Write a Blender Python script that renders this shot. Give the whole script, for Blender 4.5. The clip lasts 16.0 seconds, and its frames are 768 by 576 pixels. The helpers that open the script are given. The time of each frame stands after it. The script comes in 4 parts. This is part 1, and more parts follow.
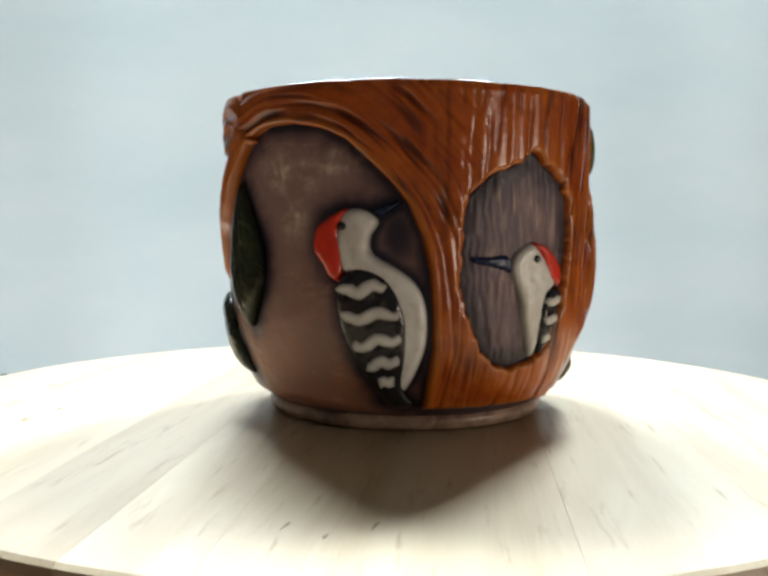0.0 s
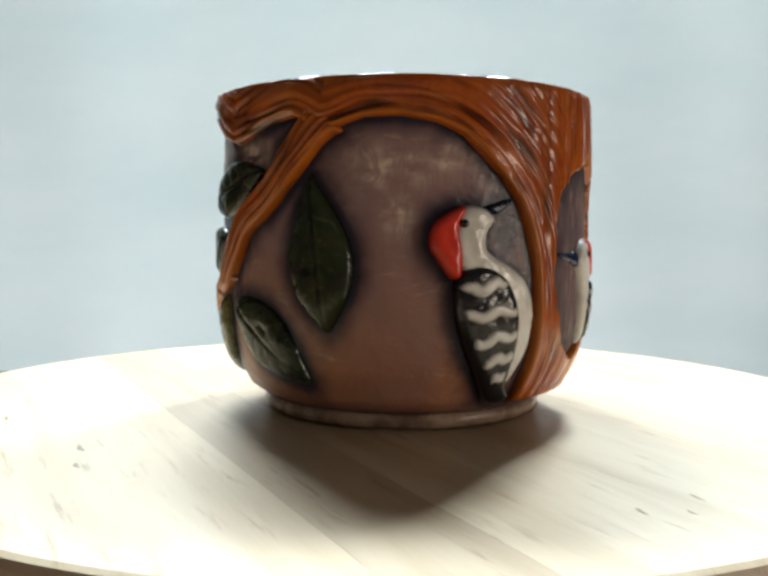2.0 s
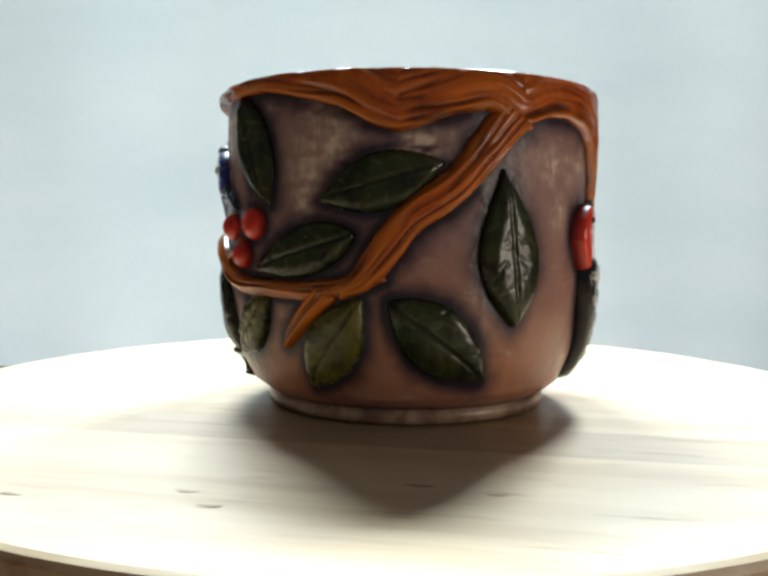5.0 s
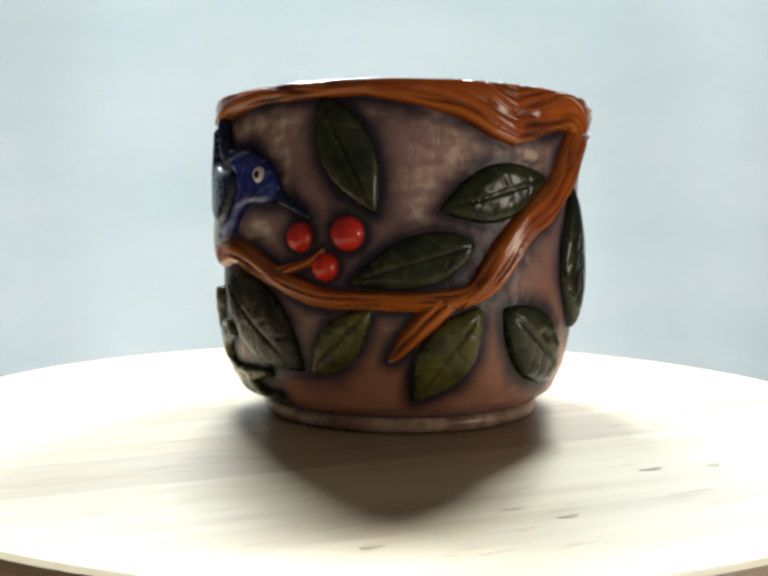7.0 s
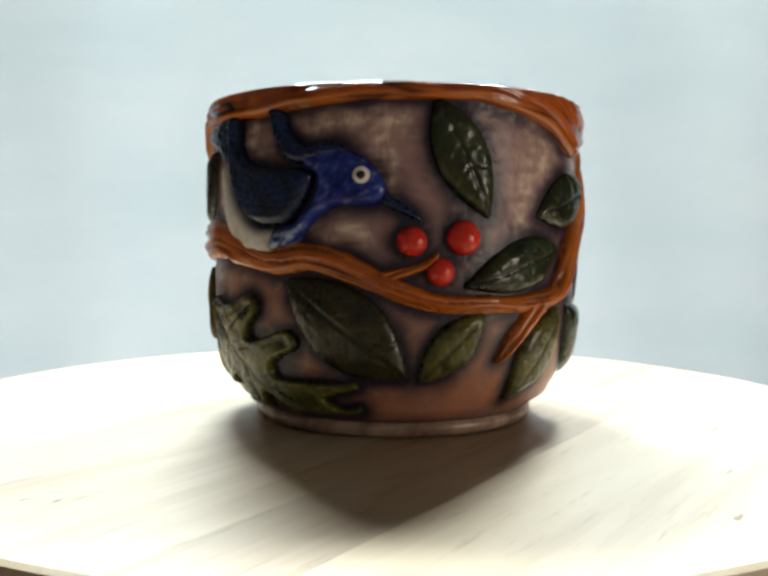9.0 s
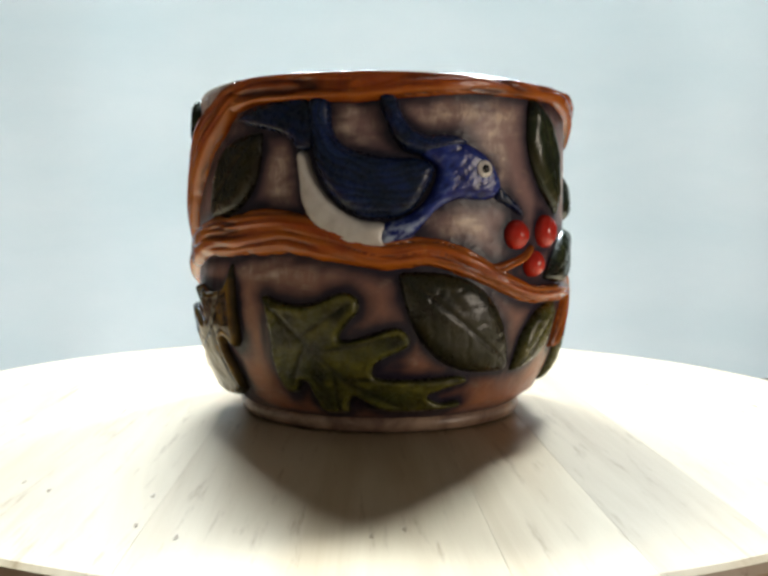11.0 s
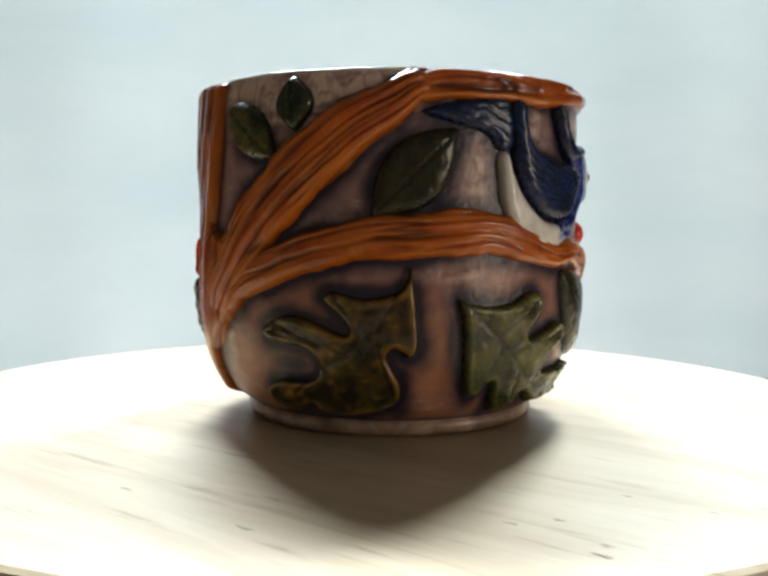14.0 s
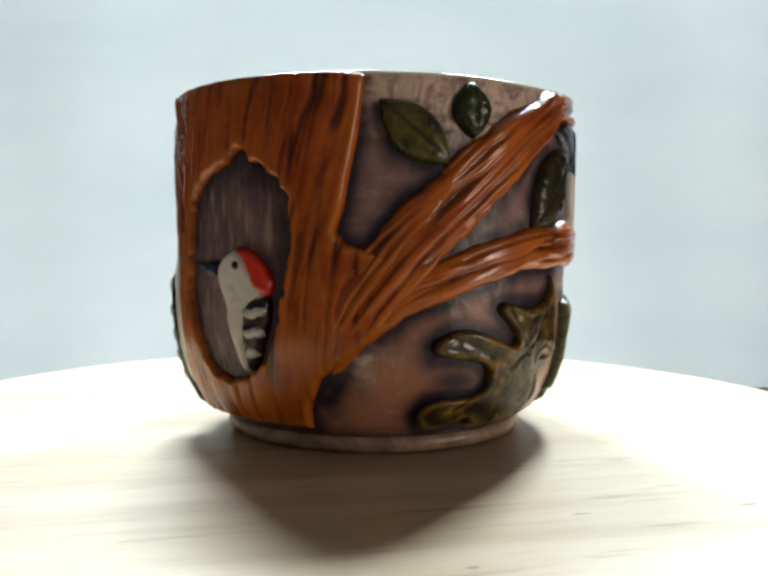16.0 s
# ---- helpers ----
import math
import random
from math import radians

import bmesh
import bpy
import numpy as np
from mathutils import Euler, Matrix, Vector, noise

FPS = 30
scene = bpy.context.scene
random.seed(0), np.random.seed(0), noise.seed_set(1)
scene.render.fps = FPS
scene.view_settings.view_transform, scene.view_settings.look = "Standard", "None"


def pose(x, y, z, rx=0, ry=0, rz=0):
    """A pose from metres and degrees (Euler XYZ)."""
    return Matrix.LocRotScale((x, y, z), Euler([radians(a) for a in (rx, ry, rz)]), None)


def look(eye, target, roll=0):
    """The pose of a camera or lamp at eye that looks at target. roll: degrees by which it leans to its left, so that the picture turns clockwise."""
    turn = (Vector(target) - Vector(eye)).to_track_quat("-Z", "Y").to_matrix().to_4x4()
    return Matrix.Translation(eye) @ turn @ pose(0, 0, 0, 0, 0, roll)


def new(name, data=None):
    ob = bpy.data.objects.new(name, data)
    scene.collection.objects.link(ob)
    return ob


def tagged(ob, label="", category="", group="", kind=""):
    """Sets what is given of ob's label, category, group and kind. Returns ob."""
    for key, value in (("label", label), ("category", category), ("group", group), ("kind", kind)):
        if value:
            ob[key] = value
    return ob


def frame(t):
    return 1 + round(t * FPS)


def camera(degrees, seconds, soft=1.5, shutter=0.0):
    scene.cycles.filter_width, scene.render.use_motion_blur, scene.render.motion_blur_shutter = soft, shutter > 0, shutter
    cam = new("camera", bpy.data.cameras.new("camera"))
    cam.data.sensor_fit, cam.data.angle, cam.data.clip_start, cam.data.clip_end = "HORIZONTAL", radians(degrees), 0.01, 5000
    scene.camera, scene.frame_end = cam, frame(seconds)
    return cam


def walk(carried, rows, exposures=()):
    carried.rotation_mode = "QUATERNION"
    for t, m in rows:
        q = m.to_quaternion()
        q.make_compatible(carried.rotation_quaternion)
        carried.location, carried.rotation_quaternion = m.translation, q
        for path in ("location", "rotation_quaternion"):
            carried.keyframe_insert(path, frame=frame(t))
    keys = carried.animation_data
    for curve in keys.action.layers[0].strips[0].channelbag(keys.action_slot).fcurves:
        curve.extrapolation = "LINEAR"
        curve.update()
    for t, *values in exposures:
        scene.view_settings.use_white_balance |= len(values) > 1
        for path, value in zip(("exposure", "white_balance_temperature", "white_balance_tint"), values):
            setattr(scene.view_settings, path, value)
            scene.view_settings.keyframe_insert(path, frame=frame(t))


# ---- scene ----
FOV = 47.62
EYE = (0.0, -0.2157, 0.0435)
LEAN = 0.39
# seconds, turn of the mug, shift of the turntable in x and y, camera pan and tilt in degrees
TURN = [
    (0, 13.44, 0.00035, 0.00676, 0.80, 86.37), (0.5, 22.93, -0.00142, 0.00513, 0.79, 86.42),
    (1, 31.11, -0.00182, 0.00315, 0.79, 86.41), (1.5, 35.15, 0.00043, 0.00320, 0.80, 86.32),
    (2, 46.06, -0.00120, 0.00331, 0.79, 86.16), (2.5, 52.29, -0.00004, 0.00337, 0.79, 85.99),
    (3, 60.12, 0.00049, 0.00305, 0.80, 85.86), (3.5, 70.79, -0.00017, 0.00167, 0.79, 85.77),
    (4, 76.98, 0.00139, 0.00160, 0.80, 85.69), (4.5, 87.42, 0.00107, 0.00021, 0.80, 85.68),
    (4.7, 91.80, 0.00085, 0.00015, 0.79, 85.72), (6.8, 128.54, 0.00066, 0.00104, 0.80, 86.40),
    (7, 132.02, 0.00069, 0.00091, 0.80, 86.44), (7.5, 139.26, 0.00108, 0.00080, 0.80, 86.61),
    (8, 150.35, -0.00013, 0.00033, 0.79, 86.68), (8.5, 154.87, 0.00162, 0.00024, 0.80, 86.73),
    (9, 165.38, 0.00047, 0.00014, 0.80, 86.67), (9.2, 169.08, 0.00006, -0.00013, 0.80, 86.57),
    (11.5, 204.65, -0.00153, -0.00182, 0.79, 86.17), (12, 207.27, 0.00269, -0.00200, 0.81, 86.12),
    (12.5, 221.44, 0.00045, -0.00098, 0.80, 86.05), (13, 230.39, 0.00135, -0.00133, 0.80, 86.11),
    (13.5, 241.76, 0.00051, -0.00186, 0.80, 86.16), (14, 251.22, 0.00108, -0.00268, 0.80, 86.14),
    (14.5, 262.65, 0.00023, -0.00334, 0.80, 86.20), (15, 276.47, -0.00190, -0.00500, 0.79, 86.39),
    (15.5, 286.23, -0.00111, -0.00657, 0.79, 86.55), (16, 302.46, -0.00407, -0.00702, 0.77, 86.77),
]
cam = camera(FOV, 16.0, soft=3.2)
walk(cam, [(t, pose(*EYE, tilt, 0, pan) @ pose(0, 0, 0, 0, 0, LEAN)) for t, _, _, _, pan, tilt in TURN],
     exposures=[(0.0, -0.13), (3.0, -0.10), (7.0, -0.01), (16.0, 0.0)])

# ---- light ----
world = bpy.data.worlds.new("daylight")
scene.world = world
world.use_nodes = True
sky = world.node_tree.nodes.new("ShaderNodeTexSky")
sky.sky_type, sky.sun_disc = "NISHITA", False
sky.sun_elevation, sky.sun_rotation = radians(50), radians(0)
world.node_tree.nodes["Background"].inputs[1].default_value = 0.1
world.node_tree.links.new(sky.outputs[0], world.node_tree.nodes["Background"].inputs[0])

for wx, wide, watts in ((0.42, 0.22, 60), (-0.27, 0.46, 72)):
    win = bpy.data.lights.new("window_light", "AREA")
    win.shape, win.size, win.size_y, win.energy, win.color = "RECTANGLE", wide, 0.36, watts, (0.81, 0.95, 1.0)
    window_light = new("window_light", win)
    window_light.matrix_world = pose(wx, 0.83, 1.13, -90, 0, 0)
# extra lamp low behind the curtain, added to brighten the cloth
low = bpy.data.lights.new("curtain_backlight", "AREA")
low.shape, low.size, low.size_y, low.energy, low.color = "RECTANGLE", 0.86, 0.44, 5.4, (0.95, 0.985, 1.0)
curtain_backlight = new("curtain_backlight", low)
curtain_backlight.matrix_world = pose(-0.12, 0.83, -0.11, -90, 0, 0)
side = bpy.data.lights.new("side_window_light", "AREA")
side.shape, side.size, side.size_y, side.energy, side.color = "RECTANGLE", 0.5, 0.5, 9.8, (1.0, 0.87, 0.72)
side_window_light = new("side_window_light", side)
side_window_light.matrix_world = look((1.62, -0.92, 0.09), (0.6, -0.92, 0.09))


# ---- materials ----
def material(name):
    m = bpy.data.materials.new(name)
    m.use_nodes = True
    return m, m.node_tree.nodes, m.node_tree.links, m.node_tree.nodes["Principled BSDF"]


def node(ns, kind, **values):
    n = ns.new(kind)
    for k, v in values.items():
        n.inputs[k].default_value = v
    return n


def mixed(ns, ls, fac, a, b):
    """A colour mix; each of fac, a, b is a socket or a value."""
    n = ns.new("ShaderNodeMix")
    n.data_type = "RGBA"
    for sock, v in ((n.inputs[0], fac), (n.inputs[6], a), (n.inputs[7], b)):
        if hasattr(v, "links"):
            ls.new(v, sock)
        else:
            sock.default_value = v if isinstance(v, (int, float)) else (*v, 1)
    return n.outputs[2]


def ramped(ns, ls, sock, lo, hi):
    n = ns.new("ShaderNodeMapRange")
    n.interpolation_type = "SMOOTHSTEP"
    n.inputs[1].default_value, n.inputs[2].default_value = lo, hi
    ls.new(sock, n.inputs[0])
    return n.outputs[0]


def coords(ns, ls, stretch=(1, 1, 1)):
    tc, mp = ns.new("ShaderNodeTexCoord"), ns.new("ShaderNodeMapping")
    mp.inputs["Scale"].default_value = stretch
    ls.new(tc.outputs["Object"], mp.inputs[0])
    return mp.outputs[0]


def noisy(ns, ls, vec, scale, detail=4.0, rough=0.6, distort=0.0):
    n = node(ns, "ShaderNodeTexNoise", Scale=scale, Detail=detail, Roughness=rough, Distortion=distort)
    ls.new(vec, n.inputs["Vector"])
    return n.outputs[0]


def bumped(ns, ls, bsdf, height, strength, distance):
    b = node(ns, "ShaderNodeBump", Strength=strength, Distance=distance)
    ls.new(height, b.inputs["Height"])
    ls.new(b.outputs[0], bsdf.inputs["Normal"])


def glaze(name, one, two,  wash=(0.01, 0.008, 0.012), scale=90, rough=0.16, streak=None, bump=0.25, pale=None, upper=None, shine=0.5, scratchy=False):
    """Glazed, hand-painted clay: two mottled tones, and dark oxide and darkened edges where the attribute wash has
    them.
    """
    m, ns, ls, bsdf = material(name)
    vec = coords(ns, ls)
    big = ramped(ns, ls, noisy(ns, ls, vec, scale, 5, 0.65, 0.6), 0.35, 0.68)
    col = mixed(ns, ls, big, one, two)
    if upper:
        # the painter's mauve above, brown towards the foot, with a ragged border
        xyz = ns.new("ShaderNodeSeparateXYZ")
        ls.new(vec, xyz.inputs[0])
        mad = ns.new("ShaderNodeMath")
        mad.operation, mad.inputs[1].default_value = "MULTIPLY_ADD", 0.035
        ls.new(noisy(ns, ls, vec, 45, 4), mad.inputs[0])
        ls.new(xyz.outputs[2], mad.inputs[2])
        col = mixed(ns, ls, ramped(ns, ls, mad.outputs[0], 0.031, 0.064), col, upper)
    if streak:
        vec2 = coords(ns, ls, streak[1])
        col = mixed(ns, ls, ramped(ns, ls, noisy(ns, ls, vec2, 150, 6, 0.75, 0.4), 0.56, 0.72), col, streak[0])
    if pale:
        at = ns.new("ShaderNodeAttribute")
        at.attribute_name = "pale"
        rub = at.outputs["Fac"]
        if scratchy:
            # the slip was rubbed back in short crossing strokes
            stroke = ramped(ns, ls, noisy(ns, ls, coords(ns, ls, (1.0, 1.0, 0.45)), 330, 5, 0.7, 0.8), 0.40, 0.60)
            mul = ns.new("ShaderNodeMath")
            mul.operation, mul.use_clamp = "MULTIPLY", True
            ls.new(rub, mul.inputs[0])
            gain = ns.new("ShaderNodeMapRange")
            gain.inputs[3].default_value, gain.inputs[4].default_value = 0.35, 1.7
            ls.new(stroke, gain.inputs[0])
            ls.new(gain.outputs[0], mul.inputs[1])
            rub = mul.outputs[0]
        col = mixed(ns, ls, rub, col, pale)
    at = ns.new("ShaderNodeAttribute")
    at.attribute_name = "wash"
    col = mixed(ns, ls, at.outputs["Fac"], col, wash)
    ls.new(col, bsdf.inputs["Base Color"])
    bsdf.inputs["Specular IOR Level"].default_value = shine
    fine = noisy(ns, ls, vec, 700, 3)
    r = ns.new("ShaderNodeMapRange")
    r.inputs[3].default_value, r.inputs[4].default_value = rough * 0.7, rough * 1.6
    ls.new(fine, r.inputs[0])
    ls.new(r.outputs[0], bsdf.inputs["Roughness"])
    bumped(ns, ls, bsdf, noisy(ns, ls, vec, 260, 5), bump, 0.0006)
    return m


CLAY = glaze("mauve_brown_glazed_clay", (0.41, 0.170, 0.090), (0.32, 0.155, 0.115), (0.012, 0.011, 0.027), 60, 0.30, ((0.47, 0.31, 0.235), (0.7, 0.7, 2.4)), pale=(0.64, 0.50, 0.41), upper=(0.295, 0.177, 0.172), bump=0.6, shine=0.34, scratchy=True)
FOOT = glaze("tan_foot_glaze", (0.46, 0.31, 0.22), (0.17, 0.095, 0.07), scale=110, rough=0.3)
LINING = glaze("cream_lining_and_rim_glint", (0.72, 0.66, 0.56), (0.62, 0.54, 0.45), scale=70, rough=0.15)
BARK = glaze("amber_bark_glaze", (0.46, 0.104, 0.008), (0.31, 0.052, 0.005), (0.030, 0.005, 0.002), 75, 0.19, ((0.46, 0.14, 0.014), (1, 1, 0.3)), bump=0.22, pale=(0.46, 0.13, 0.010))
LEAF = glaze("dark_green_leaf_glaze", (0.016, 0.028, 0.009), (0.034, 0.037, 0.011), (0.004, 0.005, 0.005), 110, 0.21, pale=(0.10, 0.10, 0.045), shine=0.36)
OLIVE = glaze("olive_leaf_glaze", (0.105, 0.092, 0.014), (0.046, 0.052, 0.012), (0.006, 0.006, 0.004), 110, 0.24, pale=(0.20, 0.18, 0.03), shine=0.38)
UMBER = glaze("dark_umber_green_leaf_glaze", (0.034, 0.028, 0.009), (0.014, 0.015, 0.006), (0.006, 0.005, 0.004), 110, 0.25, shine=0.36)
OCHRE = glaze("ochre_leaf_glaze", (0.145, 0.078, 0.013), (0.042, 0.042, 0.012), (0.006, 0.005, 0.004), 90, 0.17, pale=(0.36, 0.18, 0.025), shine=0.42)
WHITE = glaze("white_feather_glaze", (0.76, 0.74, 0.71), (0.64, 0.60, 0.56), (0.06, 0.05, 0.045), 130, 0.2)
RED = glaze("red_feather_glaze", (0.72, 0.040, 0.015), (0.58, 0.028, 0.012), (0.14, 0.01, 0.01), 160, 0.2)
BERRY = glaze("red_berry_glaze", (0.62, 0.030, 0.014), (0.50, 0.020, 0.010), (0.10, 0.008, 0.006), 160, 0.14)
BLACK = glaze("black_feather_glaze", (0.008, 0.008, 0.010), (0.014, 0.013, 0.016), scale=150, rough=0.18)
BLUE = glaze("cobalt_feather_glaze", (0.010, 0.020, 0.19), (0.030, 0.060, 0.32), (0.003, 0.006, 0.05), 170, 0.20, pale=(0.36, 0.44, 0.60), shine=0.36)
NAVY = glaze("navy_feather_glaze", (0.005, 0.013, 0.032), (0.010, 0.024, 0.11), (0.002, 0.004, 0.008), 110, 0.24, pale=(0.03, 0.065, 0.13), shine=0.36)
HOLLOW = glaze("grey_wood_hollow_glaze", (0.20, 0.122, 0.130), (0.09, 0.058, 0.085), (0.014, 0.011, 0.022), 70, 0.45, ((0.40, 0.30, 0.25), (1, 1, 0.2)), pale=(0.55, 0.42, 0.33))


def wood(name, light, dark, scale=1.0, rough=0.42, along=(1, 9, 9), shine=0.5):
    m, ns, ls, bsdf = material(name)
    vec = coords(ns, ls, along)
    info = ns.new("ShaderNodeObjectInfo")
    mv = ns.new("ShaderNodeVectorMath")
    mv.operation = "ADD"
    ls.new(vec, mv.inputs[0])
    sc = ns.new("ShaderNodeVectorMath")
    sc.operation = "SCALE"
    sc.inputs[3].default_value = 7.0
    ls.new(info.outputs["Random"], sc.inputs[0])
    ls.new(sc.outputs[0], mv.inputs[1])
    vec = mv.outputs[0]
    a = ramped(ns, ls, noisy(ns, ls, vec, 6 * scale, 6, 0.6, 0.8), 0.3, 0.75)
    b = ramped(ns, ls, noisy(ns, ls, vec, 45 * scale, 4, 0.6), 0.56, 0.80)
    col = mixed(ns, ls, a, light, dark)
    col = mixed(ns, ls, b, col, [c * k for c, k in zip(dark, (0.72, 0.62, 0.50))])
    ls.new(col, bsdf.inputs["Base Color"])
    bsdf.inputs["Roughness"].default_value = rough
    bsdf.inputs["Specular IOR Level"].default_value = shine
    bumped(ns, ls, bsdf, noisy(ns, ls, vec, 60 * scale, 4), 0.12, 0.0006)
    return m


BIRCH = wood("pale_birch_wood", (0.66, 0.525, 0.365), (0.48, 0.34, 0.195), rough=0.40, shine=0.75)
TAN_BIRCH = wood("tan_birch_wood", (0.52, 0.40, 0.27), (0.38, 0.26, 0.15), rough=0.40, shine=0.7)
KNOT = wood("dark_knot_wood", (0.38, 0.26, 0.16), (0.25, 0.15, 0.085))
TABLE = wood("brown_table_wood", (0.16, 0.075, 0.04), (0.085, 0.038, 0.02), 0.5, 0.4, (1, 7, 7))


def plain(name, one, two, scale, rough, bump=0.1):
    m, ns, ls, bsdf = material(name)
    vec = coords(ns, ls)
    ls.new(mixed(ns, ls, ramped(ns, ls, noisy(ns, ls, vec, scale, 5), 0.3, 0.7), one, two), bsdf.inputs["Base Color"])
    bsdf.inputs["Roughness"].default_value = rough
    bumped(ns, ls, bsdf, noisy(ns, ls, vec, scale * 25, 3), bump, 0.001)
    return m


# colours of the unseen room shell, kept dark to limit bounced light
PAINT = plain("dark_brown_unseen_wall", (0.055, 0.044, 0.034), (0.046, 0.037, 0.029), 3, 0.7)
PALE_PAINT = plain("brown_unseen_wall", (0.05, 0.040, 0.030), (0.042, 0.034, 0.026), 3, 0.7)
DARK_PAINT = plain("dark_unseen_ceiling", (0.05, 0.04, 0.03), (0.042, 0.034, 0.026), 3, 0.6)
FLOORING = plain("grey_floor", (0.13, 0.11, 0.09), (0.10, 0.085, 0.07), 4, 0.5)
STEEL = plain("grey_metal_bearing", (0.30, 0.30, 0.31), (0.24, 0.24, 0.25), 30, 0.35)


def cloth():
    m, ns, ls, bsdf = material("pale_blue_white_sheer_cloth")
    vec = coords(ns, ls)
    soft = ramped(ns, ls, noisy(ns, ls, coords(ns, ls, (1.0, 1, 3.2)), 4, 6, 0.6, 0.3), 0.25, 0.75)
    col = mixed(ns, ls, soft, (0.80, 0.825, 0.82), (0.73, 0.775, 0.775))
    ls.new(col, bsdf.inputs["Base Color"])
    bsdf.inputs["Roughness"].default_value = 0.9
    tr = ns.new("ShaderNodeBsdfTranslucent")
    ls.new(col, tr.inputs[0])
    mx = ns.new("ShaderNodeMixShader")
    mx.inputs[0].default_value = 0.6
    ls.new(bsdf.outputs[0], mx.inputs[1])
    ls.new(tr.outputs[0], mx.inputs[2])
    ls.new(mx.outputs[0], ns["Material Output"].inputs[0])
    bumped(ns, ls, bsdf, noisy(ns, ls, vec, 500, 2), 0.1, 0.0005)
    return m


CLOTH = cloth()


# ---- mesh helpers ----
def mesh_of(name, verts, faces, mat, smooth=True, wash=None, pale=None):
    me = bpy.data.meshes.new(name)
    me.from_pydata([tuple(map(float, v)) for v in verts], [], [tuple(map(int, f)) for f in faces])
    me.polygons.foreach_set("use_smooth", [smooth] * len(me.polygons))
    if wash is not None:
        at = me.attributes.new("wash", "FLOAT", "POINT")
        at.data.foreach_set("value", np.clip(np.asarray(wash, float), 0, 1))
    if pale is not None:
        at = me.attributes.new("pale", "FLOAT", "POINT")
        at.data.foreach_set("value", np.clip(np.asarray(pale, float), 0, 1))
    me.materials.append(mat)
    me.update()
    return me


def part(name, me, parent, label=""):
    ob = new(name, me)
    ob.parent = parent
    return tagged(ob, label)


def slab(name, lo, hi, mat, bevel=0.0):
    bm = bmesh.new()
    bmesh.ops.create_cube(bm, size=1)
    for v in bm.verts:
        v.co = [lo[i] + (v.co[i] + 0.5) * (hi[i] - lo[i]) for i in range(3)]
    if bevel:
        bmesh.ops.bevel(bm, geom=bm.edges[:], offset=bevel, segments=2, affect="EDGES")
    me = bpy.data.meshes.new(name)
    bm.to_mesh(me)
    bm.free()
    me.materials.append(mat)
    return me


# ---- the room ----
TABLE_Z = -0.058


def room():
    # walls, floor and ceiling are an unseen shell added to shape the fill light
    lo, hi, w = (-1.6, -1.7, -0.8), (1.6, 0.8, 1.85), 0.12
    def wall(name, a, b, mat, label):
        tagged(new(name, slab(name, a, b, mat)), label, "wall" if "wall" in name else name, kind="structure")
    wall("floor", (lo[0] - w, lo[1] - w, lo[2] - w), (hi[0] + w, hi[1] + w, lo[2]), FLOORING, "grey-brown floor of the unseen room")
    wall("ceiling", (lo[0] - w, lo[1] - w, hi[2]), (hi[0] + w, hi[1] + w, hi[2] + w), DARK_PAINT, "plain dark unseen ceiling that cuts bounced light")
    wall("wall_west", (lo[0] - w, lo[1] - w, lo[2]), (lo[0], hi[1] + w, hi[2]), PAINT, "plain brown wall of the unseen room")
    wall("wall_south", (lo[0], lo[1] - w, lo[2]), (hi[0], lo[1], hi[2]), PALE_PAINT, "plain brown wall of the unseen room")
    def pierced(name, box, spans, label):
        """A wall in four pieces round an opening; spans: the opening along the wall and in height."""
        (ax, ay), (bx, by) = box
        p0, p1, z0, z1 = spans
        verts, faces = [], []
        lengthwise = bx - ax > by - ay
        s0, s1 = (ax, bx) if lengthwise else (ay, by)
        for a, b, c, d in ((s0, p0, lo[2], hi[2]), (p1, s1, lo[2], hi[2]), (p0, p1, lo[2], z0), (p0, p1, z1, hi[2])):
            n = len(verts)
            xs, ys = ((a, b), (ay, by)) if lengthwise else ((ax, bx), (a, b))
            verts += [(x, y, z) for x in xs for y in ys for z in (c, d)]
            faces += [[n + i for i in f] for f in ((0, 1, 3, 2), (4, 6, 7, 5), (0, 4, 5, 1), (2, 3, 7, 6), (0, 2, 6, 4), (1, 5, 7, 3))]
        tagged(new(name, mesh_of(name, verts, faces, PAINT, False)), label, "wall", kind="structure")
    pierced("wall_north", ((lo[0], hi[1]), (hi[0], hi[1] + w)), (-0.61, 0.64, -0.46, 1.66), "dark brown wall of the unseen room with a tall window opening")
    pierced("wall_east", ((hi[0], lo[1] - w), (hi[0] + w, hi[1] + w)), (-1.19, -0.65, -0.18, 0.36), "dark brown wall of the unseen room with a small window opening")
    t = tagged(new("table"), "brown wooden table under the turntable", "table")
    part("tabletop", slab("tabletop", (-0.7, -0.6, TABLE_Z - 0.03), (0.7, 0.394, TABLE_Z), TABLE, 0.004), t)
    for x in (-0.62, 0.62):
        for y in (-0.52, 0.33):
            part("leg", slab("leg", (x - 0.03, y - 0.03, -0.8), (x + 0.03, y + 0.03, TABLE_Z - 0.03), TABLE, 0.003), t)


